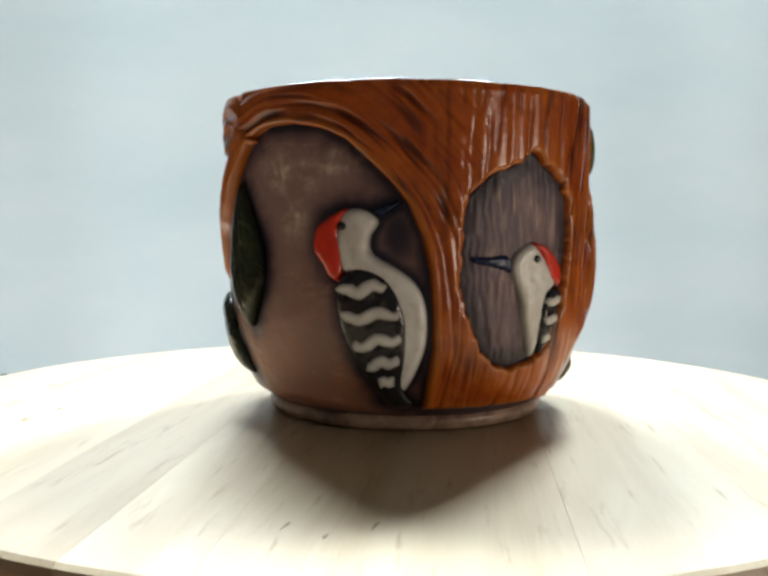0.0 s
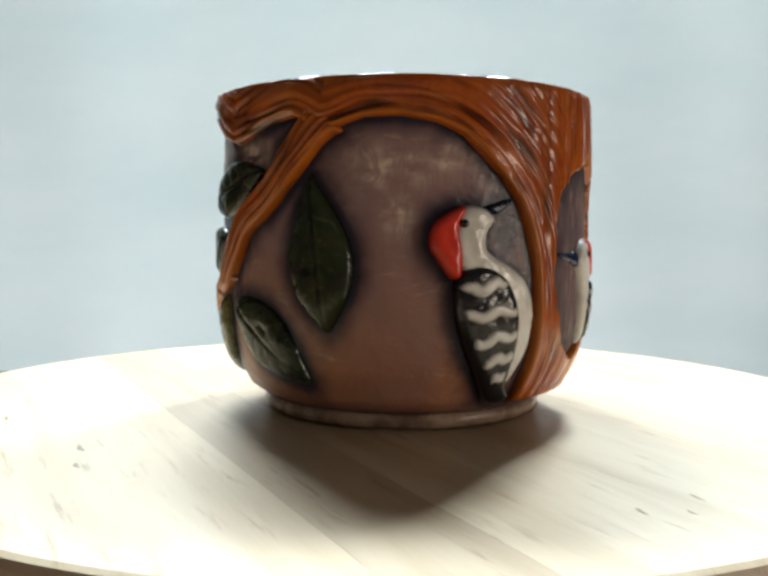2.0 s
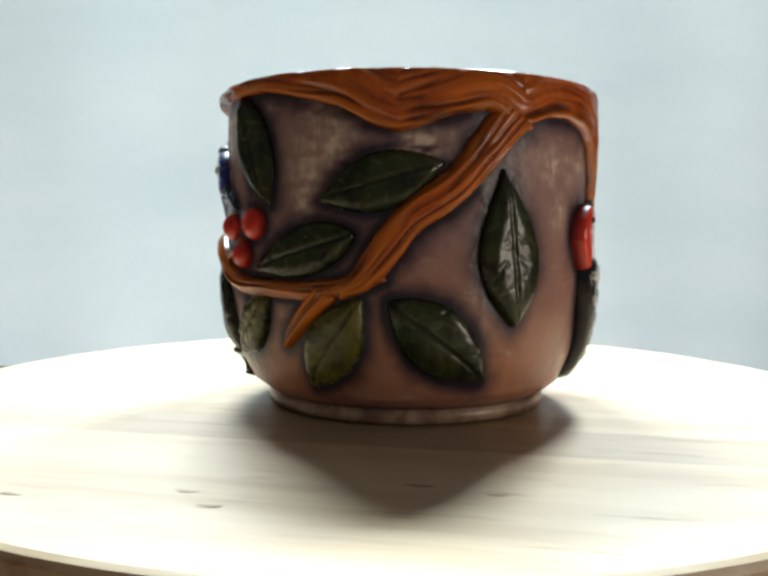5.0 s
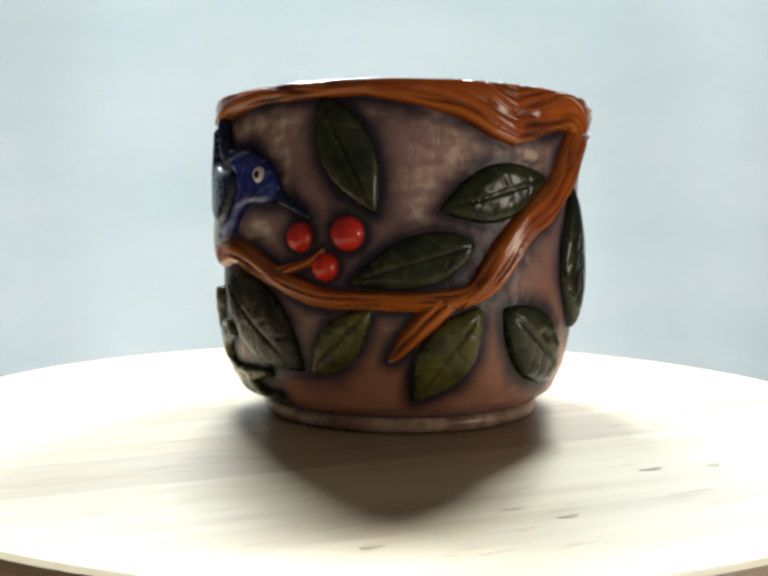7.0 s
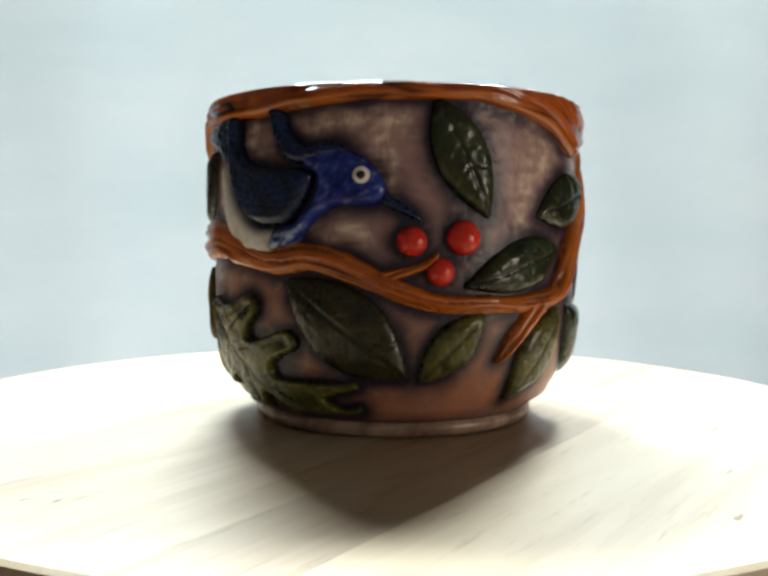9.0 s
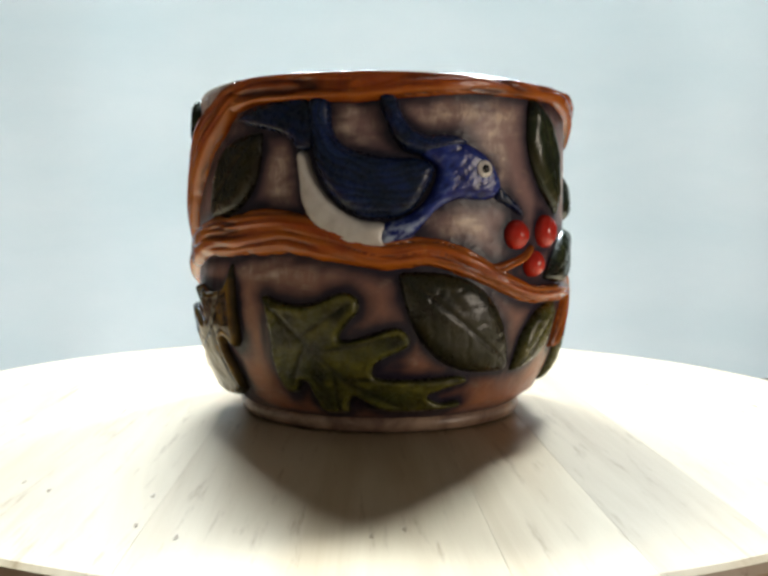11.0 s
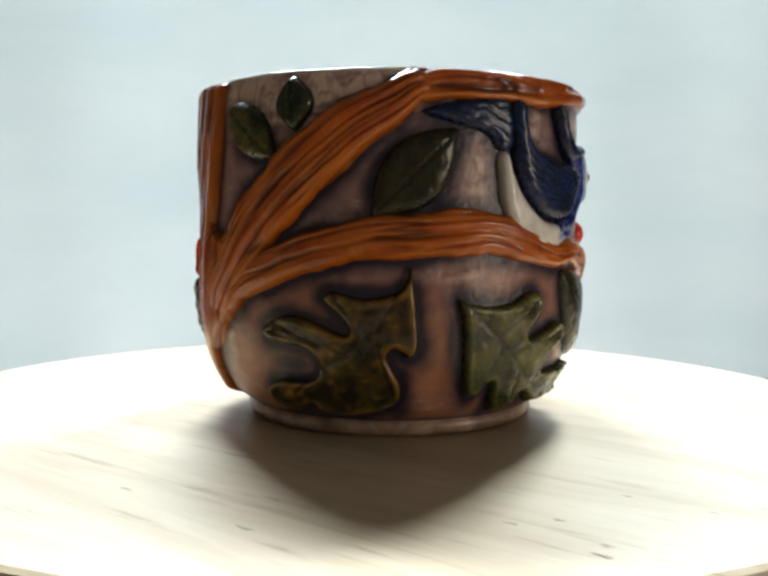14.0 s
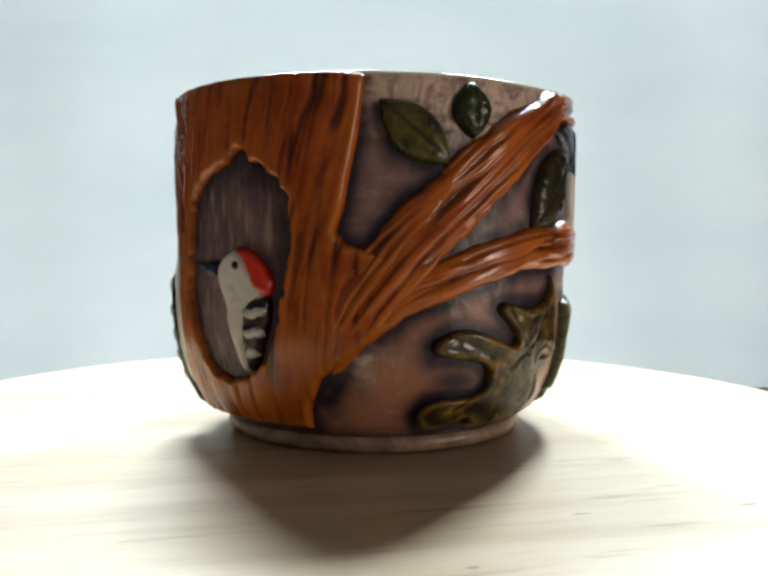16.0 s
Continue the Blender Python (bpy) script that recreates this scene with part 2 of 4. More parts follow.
def curtain():
    """A sheer cloth with shallow folds that stands behind the turntable."""
    n, k = 160, 40
    xs, zs = np.linspace(-0.46, 0.46, n), np.linspace(-0.5, 0.34, k)
    verts, faces = [], []
    for z in zs:
        for x in xs:
            verts.append((x, 0.47 + 0.004 * math.sin(x * 21 + 0.8) + 0.003 * math.sin(x * 47 + z * 3), z))
    for j in range(k - 1):
        for i in range(n - 1):
            a = j * n + i
            faces.append((a, a + 1, a + n + 1, a + n))
    ob = new("curtain", mesh_of("curtain", verts, faces, CLOTH))
    so = ob.modifiers.new("thickness", "SOLIDIFY")
    so.thickness = 0.0008
    tagged(ob, "pale bluish-white sheer curtain hanging in front of the window", "curtain")


# ---- the turntable ----
BOARD_R = 0.1217


def turntable():
    base = tagged(new("turntable"), "round pale wooden turntable of glued planks under the mug", "turntable")
    # seams run across the board at a fixed angle; each plank is a chord strip with a rounded outer edge
    seams = [-BOARD_R, -0.080, -0.036, 0.0145, 0.0335, 0.0545, BOARD_R]
    gap, thick, r = 0.00003, 0.018, BOARD_R
    for a, b in zip(seams, seams[1:]):
        a, b = a + gap, b - gap
        def chord(y, rr):
            return math.sqrt(max(rr * rr - y * y, 1e-9))
        rings = []
        for rr, z in ((r - 0.0016, 0), (r - 0.0005, -0.0005), (r, -0.0018), (r, -thick + 0.003), (r - 0.003, -thick)):
            p, q = max(a, -rr), min(b, rr)
            ta, tb = math.asin(p / rr), math.asin(q / rr)
            ys = [rr * math.sin(ta + (tb - ta) * i / 40) for i in range(41)]
            rings.append([(-chord(y, rr), y, z) for y in ys] + [(chord(y, rr), y, z) for y in reversed(ys)])
        verts = [v for ring in rings for v in ring]
        m = len(rings[0])
        faces = [tuple(range(m)), tuple(reversed(range(4 * m, 5 * m)))]
        for k in range(4):
            for i in range(m):
                j = (i + 1) % m
                faces.append((k * m + i, (k + 1) * m + i, (k + 1) * m + j, k * m + j))
        faces[0] = tuple(reversed(faces[0]))
        faces[1] = tuple(reversed(faces[1]))
        me = mesh_of("plank", verts, faces, TAN_BIRCH if 0.03 < a < 0.04 else BIRCH, False)
        bm = bmesh.new()
        bm.from_mesh(me)
        bmesh.ops.recalc_face_normals(bm, faces=bm.faces[:])
        bm.to_mesh(me)
        bm.free()
        ob = part("plank", me, base)
        ob.rotation_euler = (0, 0, PLANK_TURN)
    # small dark knots and flecks, a hair proud of the surface
    for x, y, w, h, a in KNOTS:
        verts, n = [(0, 0, 0.0002)], 18
        for i in range(n):
            t = 2 * math.pi * i / n
            k = 1 + 0.25 * math.sin(3 * t + x * 900)
            verts.append((w * k * math.cos(t), h * k * math.sin(t), 0.00012))
        ob = part("knot", mesh_of("knot", verts, [(0, i + 1, (i + 1) % n + 1) for i in range(n)], KNOT), base, "small dark knot in the wood")
        ob.matrix_local = pose(x, y, 0, 0, 0, a)
    bm = bmesh.new()
    bmesh.ops.create_cone(bm, cap_ends=True, segments=48, radius1=0.07, radius2=0.05, depth=0.04)
    bmesh.ops.translate(bm, verts=bm.verts, vec=(0, 0, -0.018 - 0.02))
    me = bpy.data.meshes.new("bearing_base")
    bm.to_mesh(me)
    bm.free()
    me.materials.append(STEEL)
    part("bearing_base", me, base, "grey metal bearing base")
    return base


PLANK_TURN = radians(72)
KNOTS = [
    (-0.0810, 0.0050, 0.0026, 0.0006, 72), (-0.0873, -0.0063, 0.0018, 0.0005, 72), (-0.0878, 0.0392, 0.0020, 0.0005, 72), (-0.0783, 0.0715, 0.0020, 0.0005, 68),
    (-0.0799, 0.0434, 0.0022, 0.0004, 66), (0.0614, 0.0663, 0.0010, 0.0003, 72), (0.0856, 0.0654, 0.0010, 0.0003, 72), (0.0286, 0.0945, 0.0010, 0.0003, 72),
    (0.0870, -0.0125, 0.0016, 0.0003, 72), (-0.0234, -0.0943, 0.0020, 0.0003, 62), (-0.0364, -0.0915, 0.0018, 0.0003, 60), (-0.0314, -0.0973, 0.0012, 0.0003, 64),
    (0.0971, 0.0152, 0.0018, 0.0004, 72), (0.0813, 0.0511, 0.0012, 0.0003, 75), (0.0773, 0.0576, 0.0010, 0.0003, 75), (0.0652, 0.0797, 0.0010, 0.0003, 75),
    (0.0602, 0.0868, 0.0010, 0.0003, 72), (0.0341, 0.0956, 0.0010, 0.0003, 72), (0.0896, 0.0652, 0.0016, 0.0003, 70), (0.0963, -0.0411, 0.0010, 0.0003, 72),
]


# ---- the mug ----
RB = 0.0446
PROFILE = ((0.0, 0.0338), (0.0026, 0.0341), (0.0034, 0.0336), (0.0042, 0.0345), (0.0065, 0.0378), (0.010, 0.0399), (0.016, 0.0423), (0.026, 0.0438), (0.060, 0.0438), (0.0723, 0.0434), (0.0741, 0.0428))
PZ = np.linspace(0, 0.075, 376)
PR = np.interp(PZ, [p[0] for p in PROFILE], [p[1] for p in PROFILE])
_soft = np.convolve(np.pad(PR, 20, mode="edge"), np.ones(41) / 41, mode="valid")
PR = np.where(PZ > 0.0065, PR + (_soft - PR) * np.clip((PZ - 0.0065) / 0.004, 0, 1) * np.clip((0.067 - PZ) / 0.004, 0, 1), PR)


def radius(z):
    return np.interp(z, PZ, PR)


def wrap(u, v, h):
    """A point of the mug's skin: u along its girth, v its height, h the relief, all in metres."""
    a, r = u / RB, radius(v) + h
    return np.stack([r * np.sin(a), -r * np.cos(a), v], -1)


def flat(points):
    """(degrees round the mug, height in mm) to metres on the unrolled skin."""
    return np.array([(radians(a) * RB, z / 1000) for a, z in points], float)


def rounded(loop, step=0.0007, closed=True, tension=0.5):
    """A Catmull-Rom curve through the points, evenly sampled."""
    n, out = len(loop), []
    for i in range(n if closed else n - 1):
        if closed:
            p = [loop[(i + k) % n] for k in (-1, 0, 1, 2)]
        else:
            p = [loop[min(max(i + k, 0), n - 1)] for k in (-1, 0, 1, 2)]
        m = max(2, int(np.linalg.norm(p[2] - p[1]) / step))
        t = np.arange(m)[:, None] / m
        m1, m2 = (p[2] - p[0]) * tension, (p[3] - p[1]) * tension
        out.append((2 * t**3 - 3 * t**2 + 1) * p[1] + (t**3 - 2 * t**2 + t) * m1 + (-2 * t**3 + 3 * t**2) * p[2] + (t**3 - t**2) * m2)
    if not closed:
        out.append(loop[-1][None])
    return np.concatenate(out)


def within(pts, loop):
    x, y = pts[:, 0], pts[:, 1]
    inside = np.zeros(len(pts), bool)
    for (ax, ay), (bx, by) in zip(loop, np.roll(loop, -1, 0)):
        if ay != by:
            inside ^= ((ay > y) != (by > y)) & (x < (bx - ax) * (y - ay) / (by - ay) + ax)
    return inside


def distance(pts, loops, closed=True):
    best = np.full(len(pts), 1.0)
    for loop in loops:
        for a, b in zip(loop if closed else loop[:-1], np.roll(loop, -1, 0)):
            ab = b - a
            t = np.clip(((pts - a) @ ab) / max(ab @ ab, 1e-14), 0, 1)
            best = np.minimum(best, np.linalg.norm(pts - a - t[:, None] * ab, axis=1))
    return best


def project(pts, line):
    """Signed distance from a line and the run along it to the nearest point."""
    best, q, s, run = np.full(len(pts), 9.0), np.zeros(len(pts)), np.zeros(len(pts)), 0.0
    for a, b in zip(line[:-1], line[1:]):
        ab = b - a
        n = max(np.linalg.norm(ab), 1e-9)
        t = np.clip(((pts - a) @ ab) / (n * n), 0, 1)
        off = pts - a - t[:, None] * ab
        d = np.linalg.norm(off, axis=1)
        hit = d < best
        best[hit] = d[hit]
        q[hit] = (d * np.where(off[:, 1] * ab[0] - off[:, 0] * ab[1] < 0, -1, 1))[hit]
        s[hit] = run + (t * n)[hit]
        run += n
    return q, s


def crumbled(loop, rough=0.0005):
    """The same outline with a torn, lumpy edge."""
    line = rounded(loop, 0.0011)
    out = line - line.mean(0)
    out /= np.linalg.norm(out, axis=1)[:, None]
    return line + out * (rough * 1.6 * fbm(line[:, 0] / 0.0016, line[:, 1] / 0.0016, 31.0))[:, None]


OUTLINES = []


def relief(name, outer, mat, parent, high, edge, pattern=None, holes=(), step=0.0005, base=0.0, label="", halo=1.0, crisp=False, sink=None):
    """A clay piece laid on the mug: an outline on the unrolled skin, swelled to a rounded relief.
    pattern(u, v, d) gives extra height and the dark wash at points d inside the edge."""
    from mathutils.geometry import delaunay_2d_cdt
    if mat in (BARK, NAVY, BLUE) or name == "oak_leaf":
        step = 0.00034
    loops = [rounded(outer, step, tension=0.0 if crisp else 0.5)] + [rounded(h, step) for h in holes]
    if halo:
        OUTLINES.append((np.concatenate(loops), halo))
    lo, hi = loops[0].min(0), loops[0].max(0)
    gu, gv = np.meshgrid(np.arange(lo[0], hi[0], step), np.arange(lo[1], hi[1], step * 0.9))
    gu[::2] += step * 0.5
    grid = np.stack([gu.ravel(), gv.ravel()], -1) + np.random.uniform(-0.12, 0.12, (gu.size, 2)) * step
    keep = within(grid, loops[0])
    for h in loops[1:]:
        keep &= ~within(grid, h)
    grid = grid[keep]
    grid = grid[distance(grid, loops) > step * 0.45]
    pts, edges, n = np.concatenate(loops + [grid]), [], 0
    for l in loops:
        edges += [(n + i, n + (i + 1) % len(l)) for i in range(len(l))]
        n += len(l)
    v2, _, tris, *_ = delaunay_2d_cdt([Vector(p * 1000) for p in pts], edges, [], 0, 1e-6)
    pts = np.array([tuple(v) for v in v2]) / 1000
    tris = np.array([t for t in tris if len(t) == 3])
    mid = pts[tris].mean(1)
    ok = within(mid, loops[0])
    for h in loops[1:]:
        ok &= ~within(mid, h)
    tris = tris[ok]
    d = distance(pts, loops)
    pts[:, 1] = np.minimum(pts[:, 1], 0.0738)
    k = np.clip(d / edge, 0, 1)
    h = base + high * np.sqrt(np.clip(1 - (1 - k) ** 2, 0, 1))
    # darker towards the outline, less so on bark
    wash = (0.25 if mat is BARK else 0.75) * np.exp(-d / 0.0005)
    pale = 0.8 * np.exp(-((d - 0.0009) / 0.0007) ** 2) if mat is BARK else np.zeros(len(d))
    if pattern:
        more, dark, *rub = pattern(pts[:, 0], pts[:, 1], d)
        if rub:
            pale = rub[0]
        h = h + more * np.clip(d / 0.0008, 0, 1)
        wash = np.maximum(wash, dark)
    if sink:
        m = sink(pts[:, 0], pts[:, 1])
        h = h * m - 0.0004 * (1 - m)
        wash = wash * m
    # skirt down into the body along every open edge, fully darkened
    count = {}
    for t in tris:
        for a, b in ((t[0], t[1]), (t[1], t[2]), (t[2], t[0])):
            count[(a, b)] = count.get((a, b), 0) + 1
    rim = [(a, b) for a, b in count if (b, a) not in count]
    low = {}
    vs, ws, ps, fs = list(wrap(pts[:, 0], pts[:, 1], h)), list(wash), list(pale), [tuple(t) for t in tris]
    for a, b in rim:
        for q in (a, b):
            if q not in low:
                low[q] = len(vs)
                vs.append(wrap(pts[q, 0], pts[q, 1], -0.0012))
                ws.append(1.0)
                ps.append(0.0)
        fs.append((b, a, low[a], low[b]))
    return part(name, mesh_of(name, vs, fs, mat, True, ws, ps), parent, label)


def fbm(x, y, z=0.0, octaves=3):
    return np.array([noise.fractal((a, b, z), 1.0, 2.0, octaves) for a, b in zip(x, y)])


def bark(flow, fine=1.0, seed=0.0, long=1.0, deep=1.0):
    """Ridges and long tool-cut grooves that follow the flow (across, along) in metres."""
    def pattern(u, v, d):
        q, s = flow(u, v)
        bend = 0.0006 * fbm(q / 0.006, s / 0.012, seed + 1.7, 2)
        q = q + bend
        n1 = fbm(q / (0.0026 * fine), s / (0.060 * long), seed, 2)
        n2 = fbm(q / (0.0015 * fine), s / (0.035 * long), seed + 7.3, 1)
        live1 = np.clip(0.60 + 1.8 * fbm(q / 0.004, s / 0.012, seed + 3.1, 2), 0, 1)
        live2 = np.clip(0.28 + 2.2 * fbm(q / 0.003, s / 0.010, seed + 5.9, 2), 0, 1)
        cut1 = np.exp(-(n1 / 0.10) ** 2) * live1
        cut2 = np.exp(-(n2 / 0.13) ** 2) * live2
        rub = np.clip(1.6 * fbm(q / 0.003, s / 0.020, seed + 9.4, 2), 0, 0.55) if deep < 1 else None
        n3 = fbm(q / 0.0011, s / 0.026, seed + 11.2, 1)
        h, dark = deep * (0.0004 * n3 + 0.0009 * np.abs(n1) + 0.0003 * np.abs(n2) - 0.0007 * cut1 - 0.0004 * cut2), np.clip(deep * (0.85 * cut1 + 0.45 * cut2), 0, 0.9)
        if deep < 1:
            return h, dark, np.maximum(rub, 0.7 * np.exp(-((d - 0.0009) / 0.0007) ** 2))
        return h, dark
    return pattern


def ribbon(name, line, widths, mat, parent, high=0.0016, seed=0.0, fine=1.0, label="", base=0.0, pattern=None, root=False):
    """A branch: an outline of changing width about a centre line, with bark that follows it."""
    mid = rounded(flat(line), 0.0012, closed=False)
    w = np.interp(np.linspace(0, 1, len(mid)), np.linspace(0, 1, len(widths)), widths) / 2000
    tang = np.gradient(mid, axis=0)
    tang /= np.linalg.norm(tang, axis=1)[:, None]
    side = np.stack([-tang[:, 1], tang[:, 0]], -1)
    along = np.concatenate([[0], np.cumsum(np.linalg.norm(np.diff(mid, axis=0), axis=1))])
    wob = 1 + 0.05 * np.sin(along * 420 + seed) + 0.03 * np.sin(along * 1100 + 2 * seed)
    outer = np.concatenate([mid + side * (w * wob)[:, None], (mid - side * (w * wob[::-1])[:, None])[::-1]])
    def flow(u, v):
        q, s = project(np.stack([u, v], -1), mid)
        return q / np.maximum(np.interp(s, along, w), 1e-4) * w.max(), s
    def sink(u, v):
        t = np.clip((along[-1] - flow(u, v)[1]) / 0.022, 0, 1)
        return t * t * (3 - 2 * t)
    return relief(name, outer[::2], mat, parent, high, max(w.max() * 0.55, 0.0006), pattern or bark(flow, fine, seed, deep=0.88), base=base, label=label, sink=sink if root else None)


def leaf(name, stem, tip, wide, mat, parent, high=0.0022, label="", belly=0.5):
    """A pointed leaf with a cut midrib and side veins. wide: mm; belly: where along the rib it is fullest."""
    a, b = flat([stem, tip])
    ax = b - a
    size = np.linalg.norm(ax)
    ax /= size
    nx = np.array([-ax[1], ax[0]])
    t = np.linspace(0, 1, 15)
    swell = np.sin(np.pi * t ** (math.log(0.5) / math.log(belly))) ** 0.85
    mid = a + np.outer(t * size, ax)
    half = wide / 2000 * swell
    one, two = mid + np.outer(half, nx), mid - np.outer(half, nx)
    outer = np.concatenate([one, two[1:-1][::-1]])
    def pattern(u, v, d):
        p = np.stack([u, v], -1) - a
        s, q = p @ ax / size, p @ nx
        rib = np.exp(-(q / 0.00035) ** 2)
        s = s + 0.05 * fbm(u / 0.003, v / 0.003, 21.0, 2)
        vein = np.exp(-((((s * 6.5 - np.abs(q) / 0.006) % 1) - 0.5) / 0.075) ** 2) * (np.abs(q) > 0.0004) * (d > 0.0006)
        soft = np.clip(0.5 + 1.2 * fbm(u / 0.004, v / 0.004, 3.0), 0, 1)
        return -0.0004 * rib - 0.0003 * vein * soft + 0.0002 * fbm(u / 0.005, v / 0.005), np.clip(0.6 * rib + 0.28 * vein * soft + 0.9 * np.clip(fbm(u / 0.006, v / 0.006, 6.0) + 0.15, 0, 1), 0, 0.8), np.clip(0.35 * np.exp(-((np.abs(q) - 0.0007) / 0.0003) ** 2) * soft + 0.5 * vein * (1 - soft), 0, 0.6)
    return relief(name, outer, mat, parent, high, wide / 2000 * 0.55, pattern, label=label)


def dot(name, at, r, high, mat, parent, base=0.0, label="", halo=0.0):
    c = flat([at])[0]
    verts, faces, n, k = [wrap(c[0], c[1], base + high)], [], 20, 6
    for j in range(1, k + 1):
        for i in range(n):
            t, g = 2 * math.pi * i / n, 0.5 * math.pi * j / k
            verts.append(wrap(c[0] + r * math.sin(g) * math.cos(t), c[1] + r * math.sin(g) * math.sin(t), base + high * math.cos(g) - (0.0012 if j == k else 0)))
    faces += [(0, 1 + i, 1 + (i + 1) % n) for i in range(n)]
    for j in range(k - 1):
        for i in range(n):
            a, b = 1 + j * n + i, 1 + j * n + (i + 1) % n
            faces.append((a, a + n, b + n, b))
    if halo:
        t = np.linspace(0, 2 * math.pi, 24)
        OUTLINES.append((c + r * np.stack([np.cos(t), np.sin(t)], -1), halo))
    # darkened towards the base ring
    w = np.zeros(len(verts))
    w[-n:] = 0.9
    w[-2 * n:-n] = 0.3
    return part(name, mesh_of(name, verts, faces, mat, True, w), parent, label)


def feathers(ax, ay, pitch, deep=0.0003, dark=0.6):
    """Scratched feather lines at right angles to (ax, ay)."""
    def pattern(u, v, d):
        n = fbm(u / 0.004, v / 0.004, 2.0)
        line = np.exp(-(((((u * ax + v * ay) / pitch + 0.5 * n) % 1) - 0.5) / 0.16) ** 2)
        return -deep * line, dark * line * np.clip(d / 0.001, 0, 1)
    return pattern


def folded(u, v, d):
    """Crescent feather lines round a point above the wing."""
    n = fbm(u / 0.006, v / 0.006, 2.0)
    r = np.hypot(u - math.radians(160) * RB, (v - 0.0665) * 1.15) / 0.0016 + 0.5 * n
    line = np.exp(-(((r % 1) - 0.5) / 0.15) ** 2)
    lit = np.exp(-((((r + 0.3) % 1) - 0.5) / 0.12) ** 2) * np.clip(fbm(u / 0.003, v / 0.003, 8.0) + 0.3, 0, 1)
    return -0.0001 * line, 0.8 * line, 0.5 * lit


def ruffled(u, v, d):
    """Short pale brush strokes over the blue, paler on the breast."""
    n = fbm((u + 0.6 * v) / 0.0028, (v - 0.6 * u) / 0.0014, 6.0, 4)
    low = np.clip((0.0475 - v) / 0.006, 0, 1)
    return 0.00012 * n, np.clip(1.4 * (0.02 - n), 0, 0.75), np.clip(0.4 * (n - 0.18) + low * (0.55 + 1.2 * n), 0, 0.85)


def plumage(u, v, d):
    return 0.00018 * fbm(u / 0.002, v / 0.002), np.clip(0.22 * fbm(u / 0.003, v / 0.003, 4.0), 0, 0.3)


# outlines on the skin: degrees round the mug, millimetres of height
TRUNK_LEFT = [(-27.4, 60.6), (-19.1, 53.9), (-13.9, 49.1), (-10.0, 42.3), (-8.0, 35.4), (-7.0, 27.5), (-6.6, 19.4), (-8.1, 10.9), (-8.8, 5.3)]
TRUNK_RIGHT = [(40.4, 5.4), (41.4, 9.9), (45.3, 16.2), (51, 19.5), (58, 23.6), (66, 28.5), (71, 33), (68, 38), (60, 40.5), (52, 42.0), (49.5, 44.5), (51.3, 48.7), (53.0, 55.9), (54.7, 62.2), (55.8, 69.4), (56.3, 73.6)]
HOLE = [(22.1, 60.1), (17.0, 57.4), (11.0, 55.8), (3.9, 51.3), (1.5, 47.1), (0.7, 39.2), (0.9, 31.3), (4.4, 23.2), (10.0, 16.7), (17.9, 14.9), (26.5, 17.3), (32.5, 23.3), (35.4, 32.8), (37.6, 42.2), (37.0, 50.6), (32.5, 55.2), (26.5, 57.6)]
BAND_LOW = [(-22.3, 56.3), (-30.4, 62.0), (-37.8, 64.5), (-46.8, 65.7), (-56.7, 65.5), (-64.3, 63.5), (-70.2, 63.3), (-76.9, 66.1), (-84.5, 65.0), (-93.5, 62.8), (-100.8, 61.2), (-108.6, 63.0), (-117.4, 66.7), (-127.5, 68.7), (-142.3, 70.7), (-156.1, 70.5), (-176.1, 70.3), (-192.9, 69.0), (-206.6, 67.9), (-220.9, 68.2), (-236.2, 68.3), (-245.7, 66.9)]


